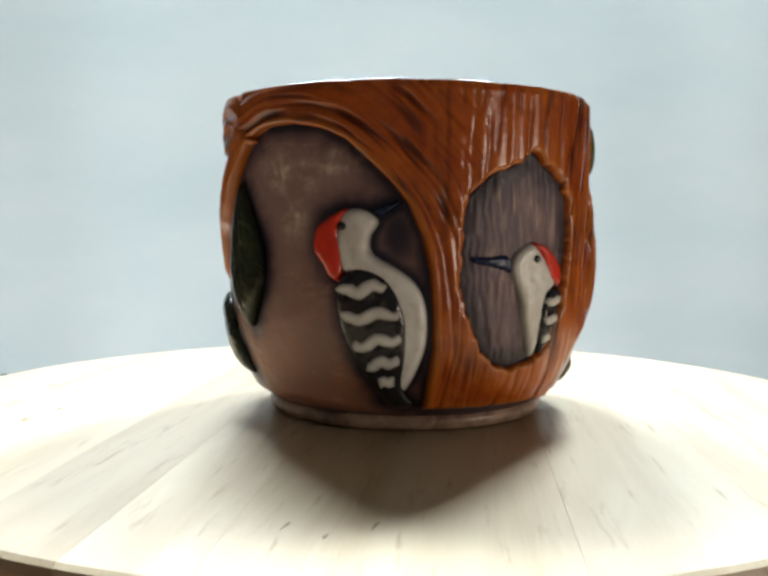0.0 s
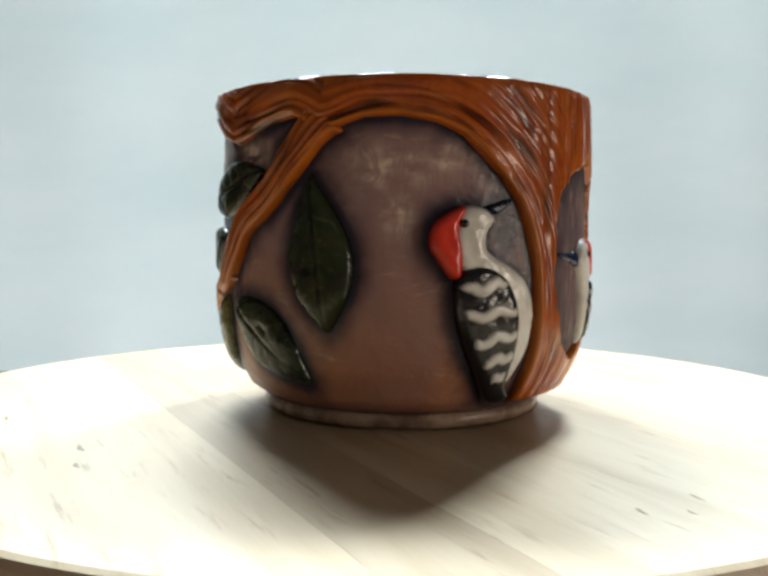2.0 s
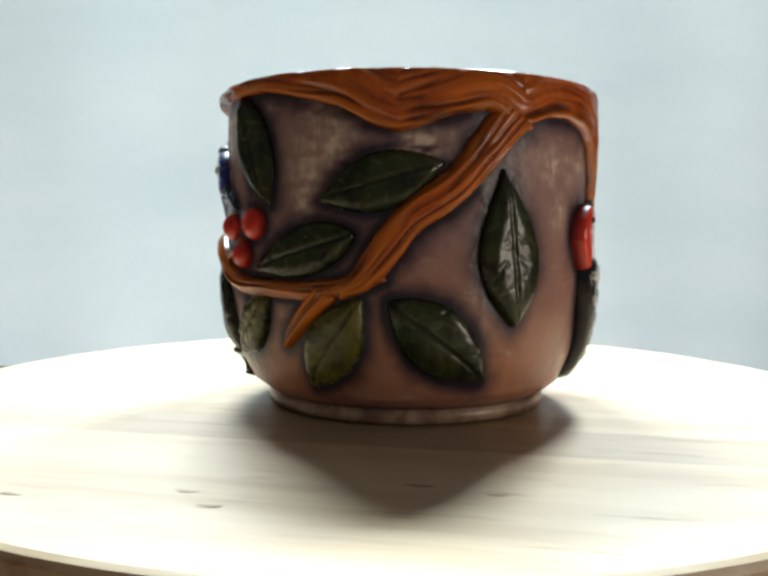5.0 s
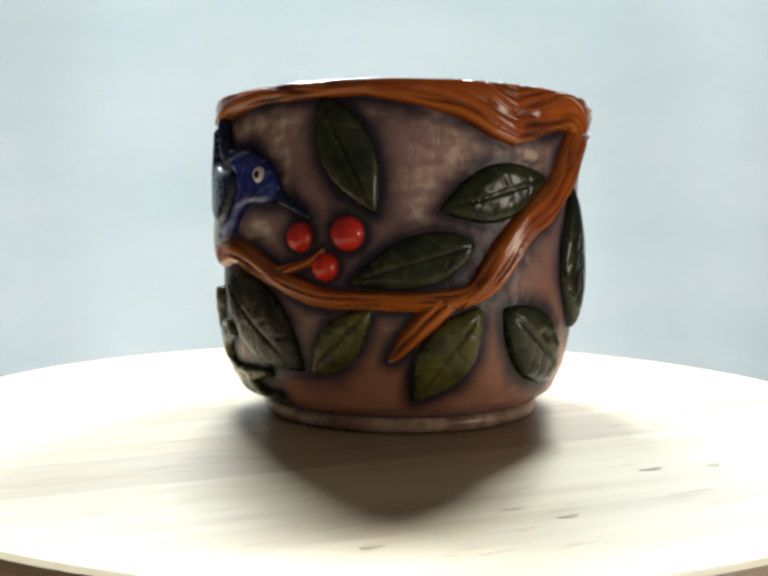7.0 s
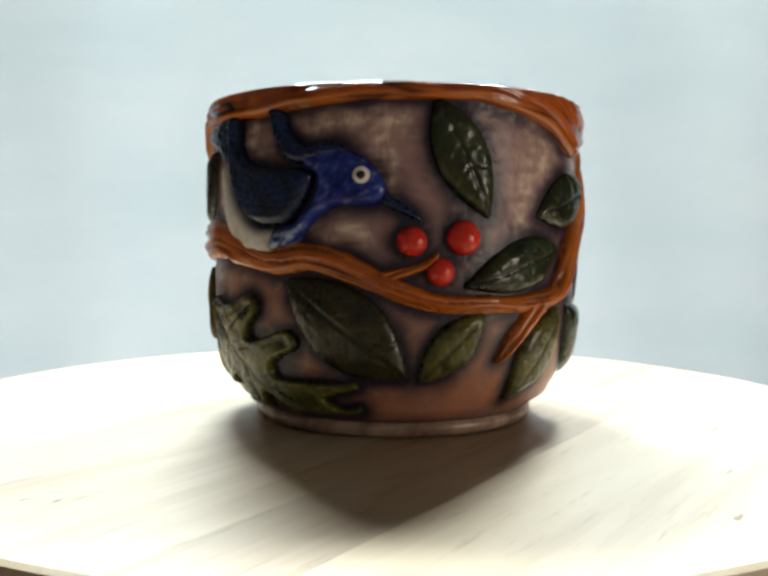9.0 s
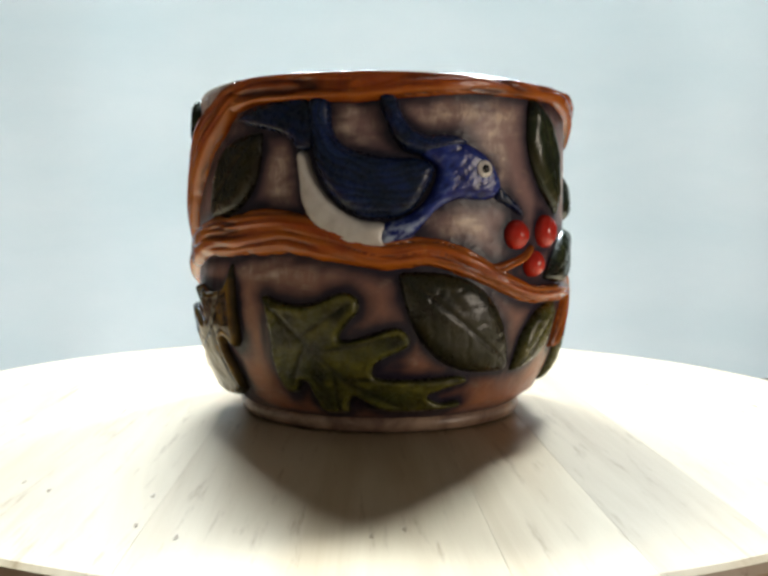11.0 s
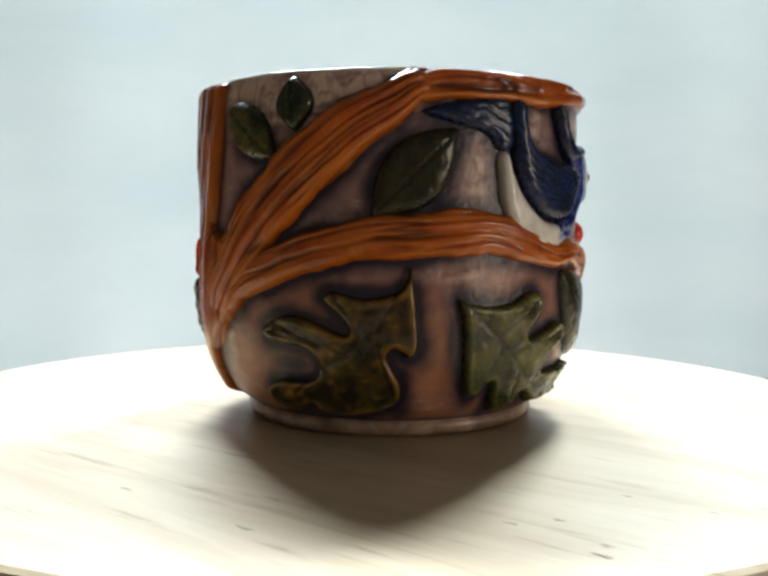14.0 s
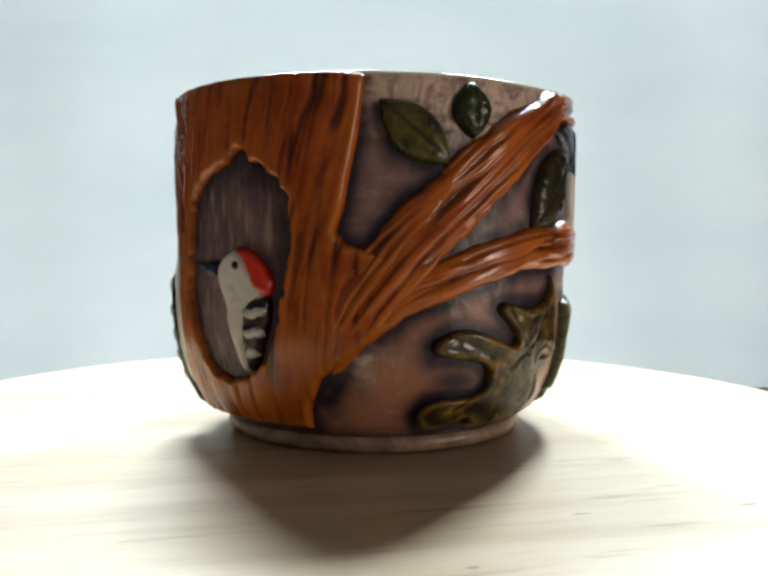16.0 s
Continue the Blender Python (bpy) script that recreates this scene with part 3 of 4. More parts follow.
def tree(mug):
    top = 75.4
    inner = list(reversed(BAND_LOW[1:])) + TRUNK_LEFT[1:]
    edge = rounded(flat(inner), 0.0010, closed=False)
    def flow(u, v):
        """Lines run beside the edge of the bird's alcove and fan out from it."""
        q, s = project(np.stack([u, v], -1), edge)
        return np.abs(q), s
    def upright(u, v):
        return u * (1 - 0.22 * np.clip((v - 0.03) / 0.04, 0, 1)), v
    sweep, straight = bark(flow, 1.4, 1.0), bark(upright, 1.6, 2.4)
    def blend(u, v, d):
        t = np.clip((np.degrees(u / RB) + 20) / 32, 0, 1)
        t = t * t * (3 - 2 * t)
        (h0, w0), (h1, w1) = sweep(u, v, d), straight(u, v, d)
        return h0 * (1 - t) + 0.4 * h1 * t, w0 * (1 - t) + w1 * t
    relief("trunk", flat(inner + TRUNK_RIGHT + [(a, top) for a in range(45, -240, -12)] + [(-244, top)]), BARK, mug, 0.0019, 0.0014,
           blend, holes=[crumbled(flat(HOLE))], label="amber-brown carved bark trunk and bough with a nest hollow", crisp=True)
    ribbon("branch", [(-67.2, 66.7), (-72.1, 62.8), (-78.1, 57.5), (-86.8, 50.2), (-97.0, 44.8), (-104.5, 37.6), (-111.1, 31.6), (-117.0, 29.6)], (9, 8, 7.2, 7.4, 6.8, 7.2, 6, 3.5), BARK, mug, 0.0022, 2.0, 1.0, "amber-brown bark branch")
    ribbon("branch", [(-105.1, 34.1), (-113.9, 30.7), (-126.0, 29.3), (-139.4, 29.5), (-151.9, 29.7), (-163.0, 31.9), (-175.8, 36.2), (-188.0, 38.9), (-200.7, 38.2), (-212.9, 40.5), (-226.5, 42.6), (-242.8, 41.9), (-256.4, 41.2), (-269.3, 39.1), (-281.0, 36.1), (-294.8, 32.3), (-306.7, 25.3), (-316.5, 14.9)],
           (4.5, 4.4, 4.0, 4.0, 4.2, 4.8, 5.8, 6.0, 6.4, 8.6, 9.4, 9.0, 8.2, 7.8, 8.0, 8.8, 7, 1.5), BARK, mug, 0.0021, 3.0, 1.15, "long amber-brown bark branch", root=True)
    ribbon("branch", [(119.2, 71.4), (114.3, 70.2), (108.1, 67.0), (95.8, 61.2), (84.4, 53.9), (74.0, 46.7), (64.3, 38.8), (56.3, 30.8), (49.3, 20.9), (45.4, 11.9)], (6, 9, 11.5, 12.5, 12.5, 12.8, 13, 11.5, 7, 2), BARK, mug, 0.0024, 4.0, 1.15, "thick amber-brown bark branch", root=True)
    ribbon("twig", [(-120.0, 30.1), (-123.0, 27.6), (-128.6, 22.8), (-135.5, 16.6)], (5.5, 5.2, 4.2, 1.0), BARK, mug, 0.0017, 6.0, 1.3, "short amber-brown twig")
    ribbon("twig", [(-169.2, 34.8), (-161.0, 36.4), (-157.0, 37.6), (-153.1, 39.9)], (2.6, 2.3, 1.9, 0.9), BARK, mug, 0.0012, 8.0, 1.6, "thin amber-brown berry stalk")


def leaves(mug):
    leaf("leaf", (-71.9, 54.6), (-67.2, 21.8), 15.0, LEAF, mug, belly=0.57, label="dark green pointed leaf")
    leaf("leaf", (-103.2, 27.7), (-74.8, 10.3), 14.2, LEAF, mug, belly=0.47, label="dark green pointed leaf")
    leaf("leaf", (-88.5, 55.5), (-122.2, 47.8), 12.0, LEAF, mug, label="dark green pointed leaf")
    leaf("leaf", (-154.3, 71.0), (-139.0, 46.8), 12.0, LEAF, mug, belly=0.46, label="dark green pointed leaf below the rim")
    leaf("leaf", (-112.0, 41.1), (-146.4, 33.0), 11.0, LEAF, mug, belly=0.42, label="dark green pointed leaf above the branch")
    leaf("leaf", (-140.1, 27.9), (-158.1, 13.3), 9.6, OLIVE, mug, label="olive-green pointed leaf under the branch")
    leaf("leaf", (-110.2, 28.2), (-128.1, 8.1), 12.6, OLIVE, mug, label="olive-green pointed leaf")
    leaf("leaf", (164.8, 34.4), (198.8, 14.0), 17.0, UMBER, mug, label="large dark umber-green pointed leaf under the bird")
    leaf("leaf", (59.8, 68.9), (77.5, 57.0), 9.6, OLIVE, mug, label="small olive-green leaf on the branch")
    leaf("leaf", (83.2, 73.1), (83.9, 62.1), 8.6, LEAF, mug, label="small green leaf at the rim")
    leaf("leaf", (126.3, 62.6), (104.2, 45.3), 13.0, UMBER, mug, label="dark umber-green pointed leaf under the tail")

    def veins(ribs, gloom=0.35):
        segs = [flat(r) for r in ribs]
        def pattern(u, v, d):
            p = np.stack([u, v], -1)
            best = np.full(len(p), 1.0)
            for a, b in segs:
                t = np.clip(((p - a) @ (b - a)) / ((b - a) @ (b - a)), 0, 1)
                best = np.minimum(best, np.linalg.norm(p - a - t[:, None] * (b - a), axis=1))
            line = np.exp(-(best / 0.0006) ** 2)
            bowl = np.clip((d - 0.0007) / 0.0012, 0, 1)
            dark = np.clip(gloom + 1.1 * fbm(u / 0.006, v / 0.006, 5.0), 0, 0.85) * bowl
            return -0.0002 * line + 0.0003 * fbm(u / 0.006, v / 0.006) - 0.0007 * bowl, np.maximum(0.8 * line, dark), np.maximum(0.55 * np.exp(-((d - 0.0009) / 0.0006) ** 2) * np.clip(0.5 + 1.4 * fbm(u / 0.004, v / 0.004, 12.0), 0, 1), 0.7 * np.clip(1.6 * fbm(u / 0.005, v / 0.003, 15.0) - 0.1, 0, 1) * bowl)
        return pattern
    oak = [(127.0, 29.5), (131.4, 28.4), (137.9, 27.9), (143.6, 28.7), (148.4, 30.4), (151.8, 30.5), (154.1, 29.0), (153.8, 26.6), (151.6, 24.9), (149.1, 22.0), (150.3, 20.9), (156.2, 21.9), (162.0, 23.5), (165.2, 23.5), (167.5, 21.8), (167.1, 19.6), (162.1, 17.8), (158.4, 15.9), (158.5, 13.5), (166.6, 12.9), (175.8, 13.1), (183.5, 13.3), (184.9, 11.8), (177.3, 10.1), (173.9, 9.0), (178.5, 7.4), (184.9, 7.6), (183.9, 5.9), (175.1, 5.3), (163.0, 5.3), (156.6, 7.3), (152.5, 9.0), (150.5, 7.2), (149.8, 5.0), (143.2, 4.7), (140.7, 7.5), (139.1, 11.6), (136.9, 11.6), (134.8, 9.4), (131.7, 9.4), (129.9, 12.4), (129.2, 17.1), (128.8, 21.7), (128.1, 26.1)]
    relief("oak_leaf", flat(oak), OLIVE, mug, 0.0026, 0.0022, veins([((127.4, 29.1), (138.2, 21.5)), ((138.2, 21.5), (150.6, 12.4)), ((150.6, 12.4), (165.9, 6.9)), ((138.2, 21.5), (151.8, 28.7)), ((141.8, 18.3), (164.4, 21.9)), ((149.5, 13.1), (181.9, 12.4)), ((140.0, 19.9), (135.0, 11.3)), ((147.4, 14.8), (147.6, 5.7))], 0.16), label="olive-green lobed oak leaf", halo=1.1)
    oak = [(114.5, 36.1), (113.4, 33.1), (111.4, 31.1), (107.3, 30.0), (102.5, 29.6), (97.7, 30.3), (93.9, 30.9), (92.1, 29.8), (93.2, 28.2), (96.2, 26.3), (98.8, 23.7), (97.8, 22.3), (93.1, 23.4), (87.9, 25.0), (83.9, 25.8), (79.5, 25.7), (74.5, 23.8), (73.5, 21.7), (77.1, 20.3), (84.2, 19.5), (88.8, 18.3), (90.2, 15.8), (89.0, 13.4), (83.7, 12.2), (76.6, 12.1), (71.8, 10.5), (70.6, 7.7), (73.8, 5.4), (80.3, 5.6), (86.0, 7.4), (88.3, 5.6), (93.3, 4.9), (101.2, 5.4), (107.2, 6.6), (111.8, 8.5), (112.2, 12.2), (110.0, 15.6), (108.5, 18.0), (110.0, 19.6), (112.2, 19.0), (114.2, 17.8), (115.9, 18.8), (116.5, 21.5), (115.9, 27.0), (115.3, 31.6)]
    relief("oak_leaf", flat(oak), OCHRE, mug, 0.0026, 0.0022, veins([((114.5, 35.6), (105.0, 22.5)), ((105.0, 22.5), (81.1, 9.6)), ((103.0, 20.5), (94.7, 30.7)), ((98.6, 18.2), (77.1, 24.7)), ((92.7, 14.8), (73.1, 13.8)), ((105.0, 22.5), (110.8, 8.4))], 0.6), label="ochre-brown lobed oak leaf", halo=1.15)


def stripes(bird, rows, thick, base, wave=0.65):
    for i, (a, b) in enumerate(rows):
        a, b = np.array(a), np.array(b)
        line = [tuple(a + (b - a) * t + np.array([0, wave * min(1.0, abs(b[0] - a[0]) / 12) * math.sin(t * 11 + i)])) for t in np.linspace(0, 1, 9)]
        ribbon("stripe", line, (thick * 0.7, thick, thick * 1.1, thick, thick * 0.6), WHITE, bird, 0.0004, i, base=base, label="wavy white wing stripe", pattern=plumage)


def birds(mug):
    body = [(-30.7, 47.5), (-24.3, 47.6), (-21.5, 45.2), (-23.6, 42.2), (-22.9, 38.8), (-16.4, 35.9), (-11.1, 32.5), (-8.4, 27.5), (-8.3, 20.4), (-10.9, 14.2), (-14.2, 9.9), (-16.5, 10.0), (-18.2, 16.8), (-19.3, 24.8), (-22.3, 30.8), (-27.4, 33.9), (-31.4, 35.4), (-33.4, 41.1)]
    bird = relief("woodpecker", flat(body), WHITE, mug, 0.0021, 0.0022, plumage, label="white woodpecker relief with a red crest and striped wing")
    relief("crest", flat([(-32.5, 47.5), (-29.7, 47.7), (-31.5, 43.1), (-30.3, 39.3), (-30.9, 33.8), (-33.6, 33.2), (-36.8, 36.3), (-39.5, 40.1), (-38.2, 44.5)]), RED, bird, 0.0022, 0.0020, plumage, base=0.0003, label="red crest")
    relief("wing", flat([(-32.5, 32.4), (-30.4, 35.0), (-25.5, 36.2), (-19.7, 34.5), (-15.7, 30.5), (-13.5, 24.6), (-13.6, 17.5), (-14.5, 11.0), (-11.3, 7.4), (-14.4, 5.5), (-19.5, 6.7), (-23.9, 11.2), (-28.3, 17.2), (-31.1, 22.5), (-32.4, 27.5)]), BLACK, bird, 0.0024, 0.0022, plumage, base=0.0005, label="black wing")
    stripes(bird, [((-31.3, 30.8), (-18.9, 32.4)), ((-30.7, 25.4), (-15.4, 27.0)), ((-27.9, 19.8), (-15.1, 22.0)), ((-24.4, 15.8), (-15.6, 17.2)), ((-21.4, 12.0), (-16.9, 12.7))], 2.6, 0.0029)
    dot("eye", (-30.7, 44.4), 0.0009, 0.0007, BLACK, bird, 0.0020, "black eye")
    ribbon("beak", [(-22.8, 46.6), (-19.3, 48.0), (-14.7, 49.6)], (2.2, 1.6, 0.5), NAVY, bird, 0.0012, 1.0, label="dark pointed beak", pattern=plumage)

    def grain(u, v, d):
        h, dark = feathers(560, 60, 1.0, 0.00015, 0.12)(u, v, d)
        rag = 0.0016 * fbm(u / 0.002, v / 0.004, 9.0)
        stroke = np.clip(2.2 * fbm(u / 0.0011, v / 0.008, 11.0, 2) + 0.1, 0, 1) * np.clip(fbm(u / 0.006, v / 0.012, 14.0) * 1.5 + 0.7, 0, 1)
        # darkest along the edge of the hollow, with a ragged border
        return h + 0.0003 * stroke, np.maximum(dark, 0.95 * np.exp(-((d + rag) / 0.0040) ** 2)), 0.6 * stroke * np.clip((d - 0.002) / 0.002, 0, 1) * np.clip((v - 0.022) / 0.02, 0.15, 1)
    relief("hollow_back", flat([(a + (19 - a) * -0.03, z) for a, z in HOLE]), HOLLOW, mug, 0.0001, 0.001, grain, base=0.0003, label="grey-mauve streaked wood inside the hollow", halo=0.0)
    body = [(19.7, 40.7), (15.7, 38.2), (15.0, 35.1), (17.9, 29.9), (19.0, 24.8), (22.7, 17.2), (25.2, 17.7), (26.5, 24.8), (28.4, 29.7), (31.4, 32.2), (29.4, 35.7), (23.5, 40.7)]
    bird = relief("woodpecker", flat(body), WHITE, mug, 0.0022, 0.0018, plumage, label="small white woodpecker relief in the nest hollow")
    relief("crest", flat([(21.6, 41.2), (26.5, 40.9), (31.0, 38.2), (33.6, 34.7), (32.4, 31.8), (28.4, 32.9), (26.3, 35.7), (24.5, 38.7)]), RED, bird, 0.0023, 0.0016, plumage, base=0.0003, label="red crest")
    relief("wing", flat([(25.9, 30.7), (31.9, 32.0), (32.9, 28.8), (31.0, 23.3), (28.0, 18.4), (25.0, 17.5), (24.1, 24.7)]), BLACK, bird, 0.0024, 0.0018, plumage, base=0.0004, label="black wing")
    stripes(bird, [((25.8, 28.3), (32.2, 29.2)), ((25.5, 24.4), (31.3, 25.2)), ((25.5, 20.6), (29.1, 21.2))], 2.1, 0.0026, 0.2)
    dot("eye", (22.8, 37.8), 0.0009, 0.0006, BLACK, bird, 0.0021, "black eye")
    ribbon("beak", [(15.9, 36.8), (10.0, 37.2), (3.0, 37.7)], (3.6, 2.4, 0.9), NAVY, bird, 0.0015, 1.0, label="dark pointed beak", pattern=plumage)

    head = [(169.2, 59.6), (177.3, 61.8), (183.1, 60.3), (188.1, 58.3), (191.6, 55.0), (192.8, 52.0), (190.5, 49.6), (185.9, 49.2), (180.7, 49.3), (175.3, 47.6), (171.0, 44.3), (167.5, 41.3), (163.6, 40.2), (160.1, 39.7), (158.7, 41.9), (160.3, 44.4), (165.4, 45.7), (170.0, 48.1), (173.1, 51.4), (173.9, 55.4), (170.5, 57.4)]
    bird = relief("bluebird", flat(head), BLUE, mug, 0.0023, 0.0024, ruffled, label="cobalt-blue bird relief with a white belly perched on the branch")
    relief("belly", flat([(137.8, 58.3), (140.6, 58.2), (142.3, 54.6), (145.1, 50.7), (149.6, 47.3), (154.4, 45.2), (160.3, 44.6), (161.6, 43.4), (161.0, 41.2), (161.6, 39.9), (159.2, 39.3), (153.1, 39.2), (148.2, 40.5), (142.8, 43.3), (139.3, 47.9), (138.3, 52.7)]), WHITE, bird, 0.0022, 0.0022, plumage, base=0.0002, label="white belly")
    relief("wing", flat([(141.1, 68.4), (146.1, 68.5), (147.4, 62.8), (150.4, 59.6), (156.5, 57.9), (162.7, 57.3), (169.3, 57.2), (173.3, 55.4), (170.9, 50.3), (166.7, 46.4), (160.3, 45.2), (154.1, 45.9), (149.4, 48.0), (145.7, 51.4), (143.2, 55.6), (142.0, 60.3)]), NAVY, bird, 0.0026, 0.0026, folded, base=0.0003, label="dark navy folded wing")
    relief("tail", flat([(116.9, 65.7), (124.2, 67.8), (132.2, 69.0), (140.4, 69.3), (142.8, 63.6), (141.8, 59.2), (137.8, 58.8), (135.3, 61.3), (130.4, 62.7), (124.2, 63.8)]), NAVY, bird, 0.0018, 0.002, feathers(150, 420, 1.0, 0.00015, 0.5), label="dark navy tail")
    relief("wing", flat([(159.1, 69.3), (163.3, 69.3), (165.8, 64.8), (170.5, 62.0), (178.0, 62.1), (182.5, 60.4), (175.8, 58.7), (167.9, 58.0), (163.3, 60.4), (161.1, 64.1)]), NAVY, bird, 0.0024, 0.0018, feathers(200, 420, 1.0, 0.00015, 0.5), base=0.0003, label="dark navy raised wing")
    eye = dot("eye", (186.5, 55.4), 0.0018, 0.0007, WHITE, bird, 0.0021, "white ringed eye")
    dot("pupil", (186.5, 55.4), 0.0009, 0.0005, BLACK, eye, 0.0026, "black pupil")
    ribbon("beak", [(191.3, 51.2), (195.8, 49.3), (202.0, 46.5)], (2.8, 2.0, 0.7), NAVY, bird, 0.0013, 1.0, label="dark beak", pattern=plumage)
    for at, r in (((-160.6, 42.3), 0.0032), ((-146.6, 43.1), 0.0037), ((-152.9, 36.2), 0.0030)):
        dot("berry", at, r, 0.0030, BERRY, mug, 0.0, "glossy red berry", 1.0)


RUBBED = [(86.8, 75.5, 30, 9.0, 2.6), (-94.4, 58.6, 8, 3.0, 0.9), (-121.0, 60.5, 8, 8, 0.55), (-127.0, 52.5, 5, 8, 0.55), (-49.7, 55.6, 12, 4, 0.45), (-47.8, 46.7, 4, 6, 0.5),
          (-33.9, 57.6, 8, 2.5, 0.5), (-169.2, 62.5, 4, 9, 0.5), (-177.1, 66.4, 8, 2, 0.6), (152.8, 63.7, 5, 3.5, 0.7), (177.0, 66.4, 8, 2.2, 0.7), (194.8, 65.5, 6, 3, 0.6), (194.3, 57.6, 1.6, 7, 0.6), (183.9, 44.2, 5, 2.5, 0.6), (122.2, 34.1, 8, 1.6, 0.5), (132.3, 53.5, 3.5, 5, 0.65), (130.8, 34.5, 12, 2.5, 0.45), (-183.0, 44.7, 7, 3, 0.45), (57.3, 19.9, 6, 4, 0.5), (99.7, 44.6, 8, 3, 0.3)]


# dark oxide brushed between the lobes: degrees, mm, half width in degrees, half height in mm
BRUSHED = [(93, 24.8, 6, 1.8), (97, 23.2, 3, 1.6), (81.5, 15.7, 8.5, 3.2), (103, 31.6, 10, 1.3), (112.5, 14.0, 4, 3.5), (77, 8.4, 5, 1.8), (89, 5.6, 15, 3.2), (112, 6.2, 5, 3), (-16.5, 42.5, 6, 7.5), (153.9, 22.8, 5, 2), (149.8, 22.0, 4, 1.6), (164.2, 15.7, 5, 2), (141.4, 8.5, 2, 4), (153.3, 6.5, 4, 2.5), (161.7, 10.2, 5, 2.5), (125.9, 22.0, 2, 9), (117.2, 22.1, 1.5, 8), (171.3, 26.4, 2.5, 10)]


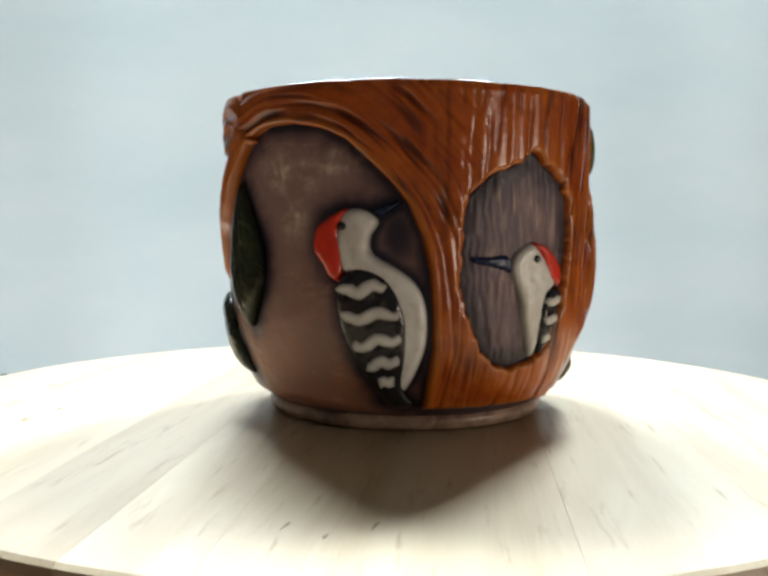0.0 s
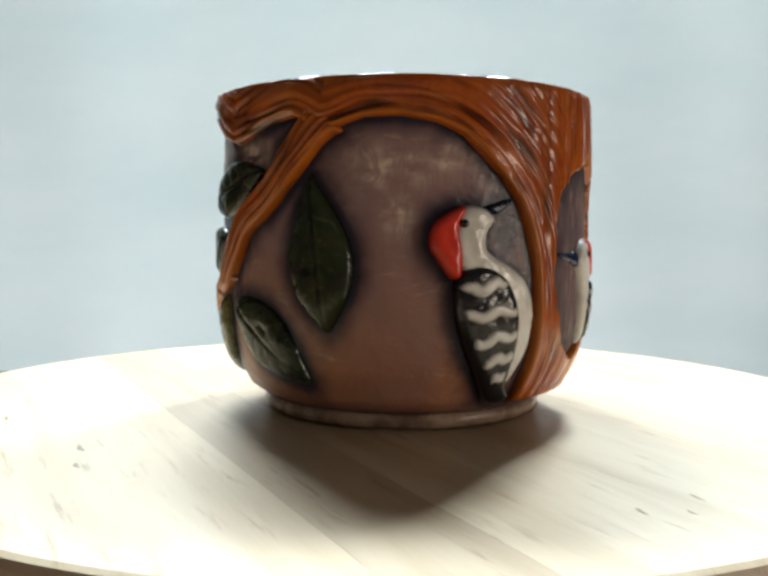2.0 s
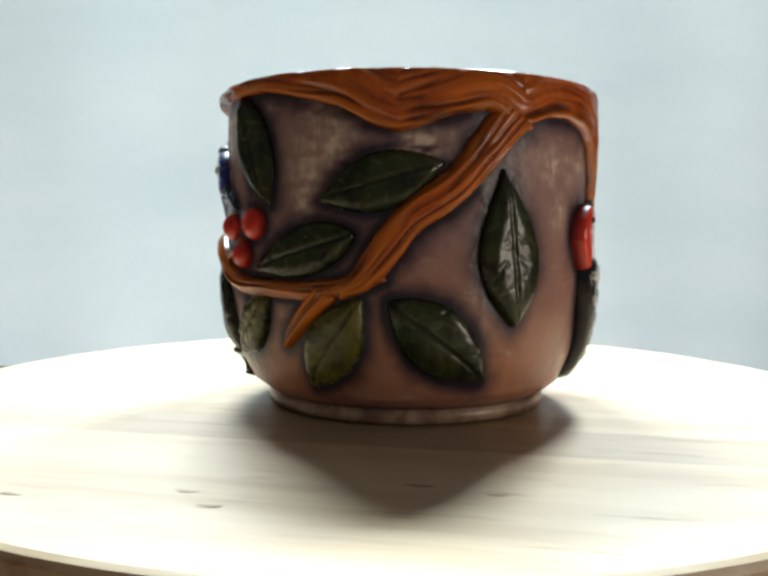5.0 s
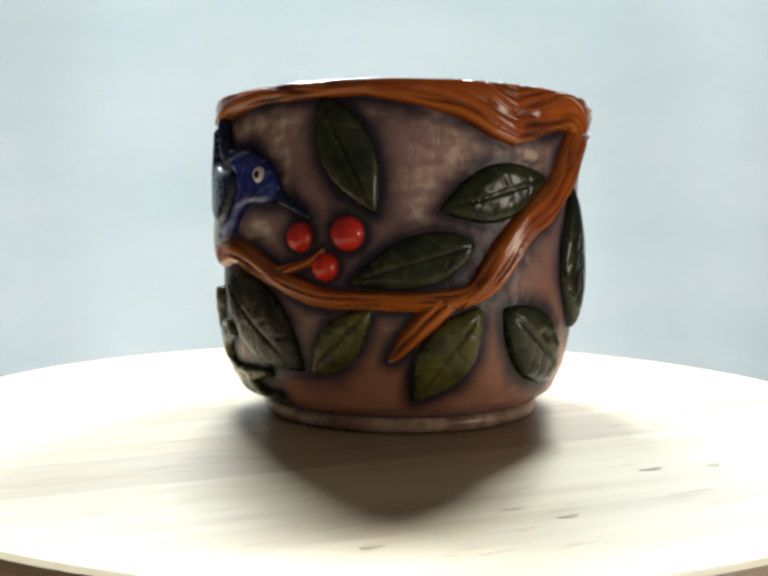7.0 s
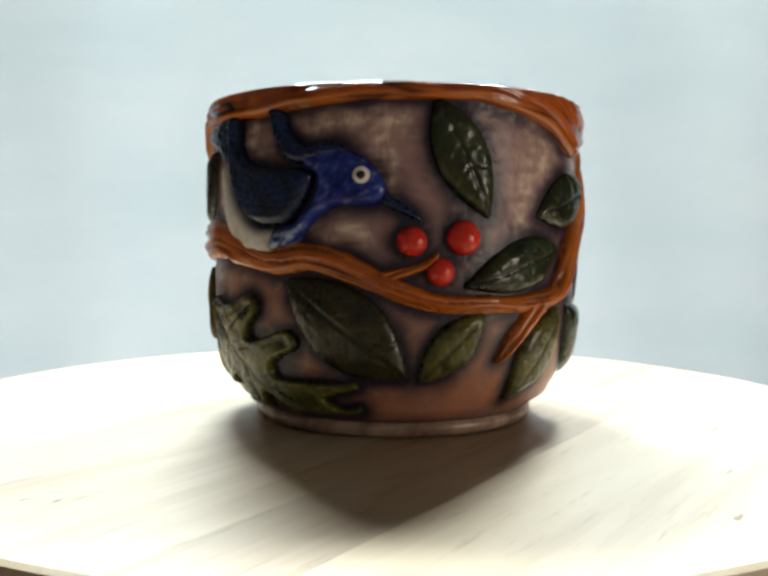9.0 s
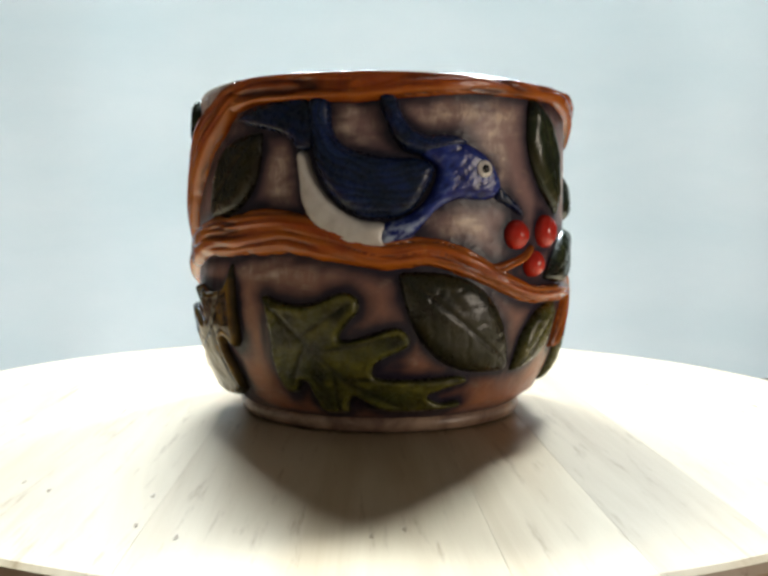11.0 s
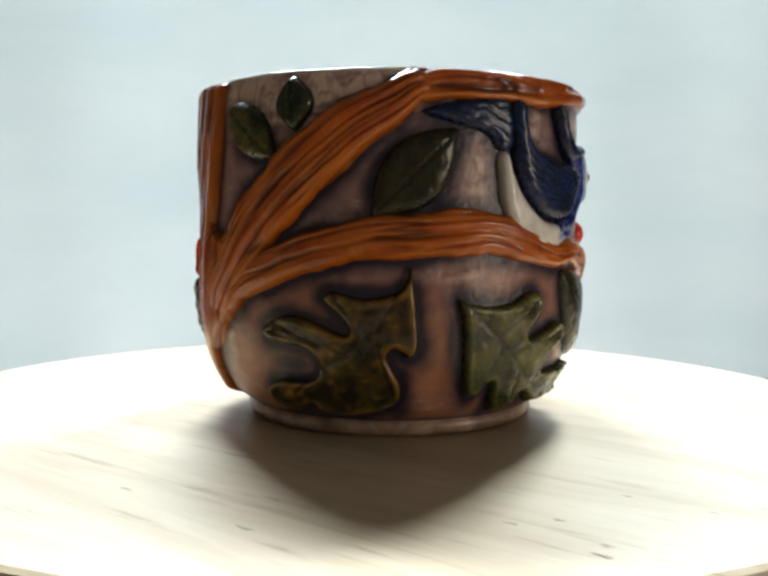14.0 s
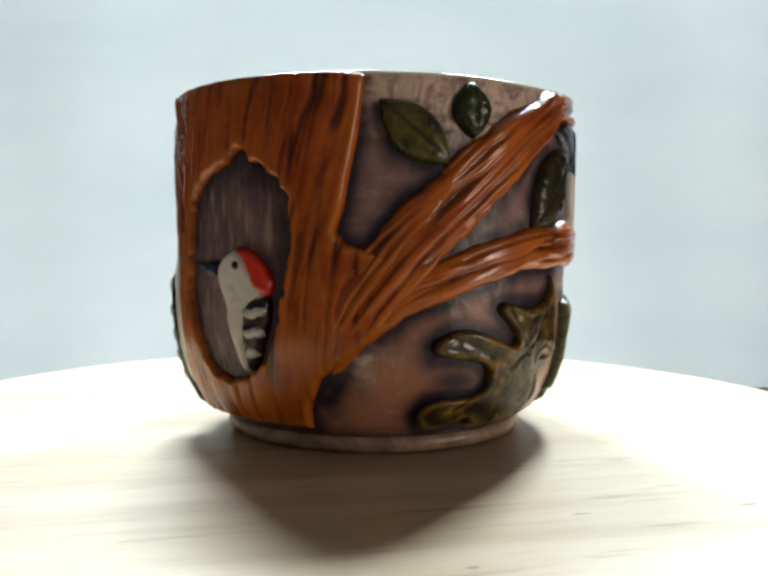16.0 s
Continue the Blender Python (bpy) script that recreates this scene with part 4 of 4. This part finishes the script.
def mug():
    mug = tagged(new("ceramic_mug"), "hand-built ceramic mug with painted birds, leaves and bark in relief", "mug")
    tree(mug)
    leaves(mug)
    birds(mug)
    # the thrown body: skin from the foot to the rim
    n = 420
    zs = np.concatenate([np.linspace(0.0034, 0.0100, 12), np.linspace(0.0108, 0.0736, 92)])
    uu, vv = np.meshgrid(np.arange(n) / n * 2 * math.pi * RB, zs)
    pts = np.stack([uu.ravel(), vv.ravel()], -1)
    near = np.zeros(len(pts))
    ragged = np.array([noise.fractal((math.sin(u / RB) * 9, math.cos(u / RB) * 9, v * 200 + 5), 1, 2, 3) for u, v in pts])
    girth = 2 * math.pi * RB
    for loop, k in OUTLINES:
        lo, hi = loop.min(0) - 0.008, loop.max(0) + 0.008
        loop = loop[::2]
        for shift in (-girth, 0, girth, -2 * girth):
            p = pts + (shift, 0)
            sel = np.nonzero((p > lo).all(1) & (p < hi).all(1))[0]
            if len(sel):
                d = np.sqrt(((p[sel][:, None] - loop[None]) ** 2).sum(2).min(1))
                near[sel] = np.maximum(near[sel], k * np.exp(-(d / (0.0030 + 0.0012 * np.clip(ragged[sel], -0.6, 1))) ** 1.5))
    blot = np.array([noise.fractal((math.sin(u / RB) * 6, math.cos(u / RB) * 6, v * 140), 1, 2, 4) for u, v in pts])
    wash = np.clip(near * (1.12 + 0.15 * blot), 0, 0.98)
    # where the brown wash was rubbed back to the cream slip
    pale, deg = np.zeros(len(pts)), np.degrees(pts[:, 0] / RB)
    for a, z, wa, wz, k in RUBBED:
        da = (deg - a + 180) % 360 - 180
        pale = np.maximum(pale, k * np.exp(-(da / wa) ** 2 - ((pts[:, 1] * 1000 - z) / wz) ** 2))
    scratch = np.array([noise.fractal((math.sin(u / RB) * 9 + v * 120, math.cos(u / RB) * 9, v * 520), 1, 2, 3) for u, v in pts])
    pale = np.clip(pale * (0.9 + 1.3 * scratch), 0, 0.92)
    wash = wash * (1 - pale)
    wash = np.maximum(wash, 0.9 * np.exp(-((pts[:, 1] - 0.0034) / 0.0011) ** 2))
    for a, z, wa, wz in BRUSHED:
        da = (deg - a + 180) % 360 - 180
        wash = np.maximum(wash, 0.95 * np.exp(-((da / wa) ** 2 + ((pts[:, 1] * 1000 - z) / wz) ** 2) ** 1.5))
    # the big woodpecker's alcove is scooped out a little
    alcove = np.clip(1 - np.abs((deg + 43 + 180) % 360 - 180) / 34, 0, 1) * np.clip((0.064 - pts[:, 1]) / 0.02, 0, 1) * np.clip((pts[:, 1] - 0.008) / 0.01, 0, 1)
    h = 0.00022 * blot - 0.0012 * np.sqrt(alcove)
    verts = wrap(pts[:, 0], pts[:, 1], h)
    m = len(zs)
    faces = [(j * n + i, j * n + (i + 1) % n, (j + 1) * n + (i + 1) % n, (j + 1) * n + i) for j in range(m - 1) for i in range(n)]
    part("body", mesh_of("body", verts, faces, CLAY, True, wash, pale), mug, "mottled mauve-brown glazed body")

    def lathe(name, prof, mat, label, wobble=0.0):
        k, vs, fs = 180, [], []
        for r, z in prof:
            for i in range(k):
                t = 2 * math.pi * i / k
                w = wobble * noise.noise((math.sin(t) * 5, math.cos(t) * 5, 3.3))
                vs.append((r * math.sin(t), -r * math.cos(t), z + w))
        for j in range(len(prof) - 1):
            for i in range(k):
                fs.append((j * k + i, j * k + (i + 1) % k, (j + 1) * k + (i + 1) % k, (j + 1) * k + i))
        return part(name, mesh_of(name, vs, fs, mat, True, np.zeros(len(vs))), mug, label)
    lathe("foot_ring", [(0.028, 0.0006), (0.0325, 0.0), (0.0336, 0.0004), (0.0341, 0.0015), (0.0340, 0.0026), (0.0334, 0.0034), (0.0325, 0.0040), (0.02, 0.0042), (0.001, 0.0042)], FOOT, "tan glazed foot ring")
    # the cream lip rises past the bark as a painted glint along the rim
    lathe("lining", [(0.0424, 0.0724), (0.0428, 0.0733), (0.0429, 0.0739), (0.0426, 0.0743), (0.0420, 0.0744), (0.0412, 0.0736), (0.0408, 0.0723), (0.0402, 0.03), (0.038, 0.014), (0.030, 0.008), (0.001, 0.007)], LINING, "cream lining with a pale lip painted as rim glint", 0.0003)
    return mug


def motions():
    walk(board, [(t, pose(-0.0035 + 0.5 * x, 0.0061 + 0.5 * y, 0, 0, 0, turn) @ pose(0.0010, -0.0017, 0)) for t, turn, x, y, _, _ in TURN])
    off = Vector((0.00166, -0.00215, 0))
    rows = []
    for t, turn, x, y, _, _ in TURN:
        p = pose(0, 0, 0, 0, 0, turn) @ off
        rows.append((t, pose(x + p.x, y + p.y, 0.0004, 0, 0, turn)))
    walk(cup, rows)


room()
curtain()
cup = mug()
board = turntable()
motions()
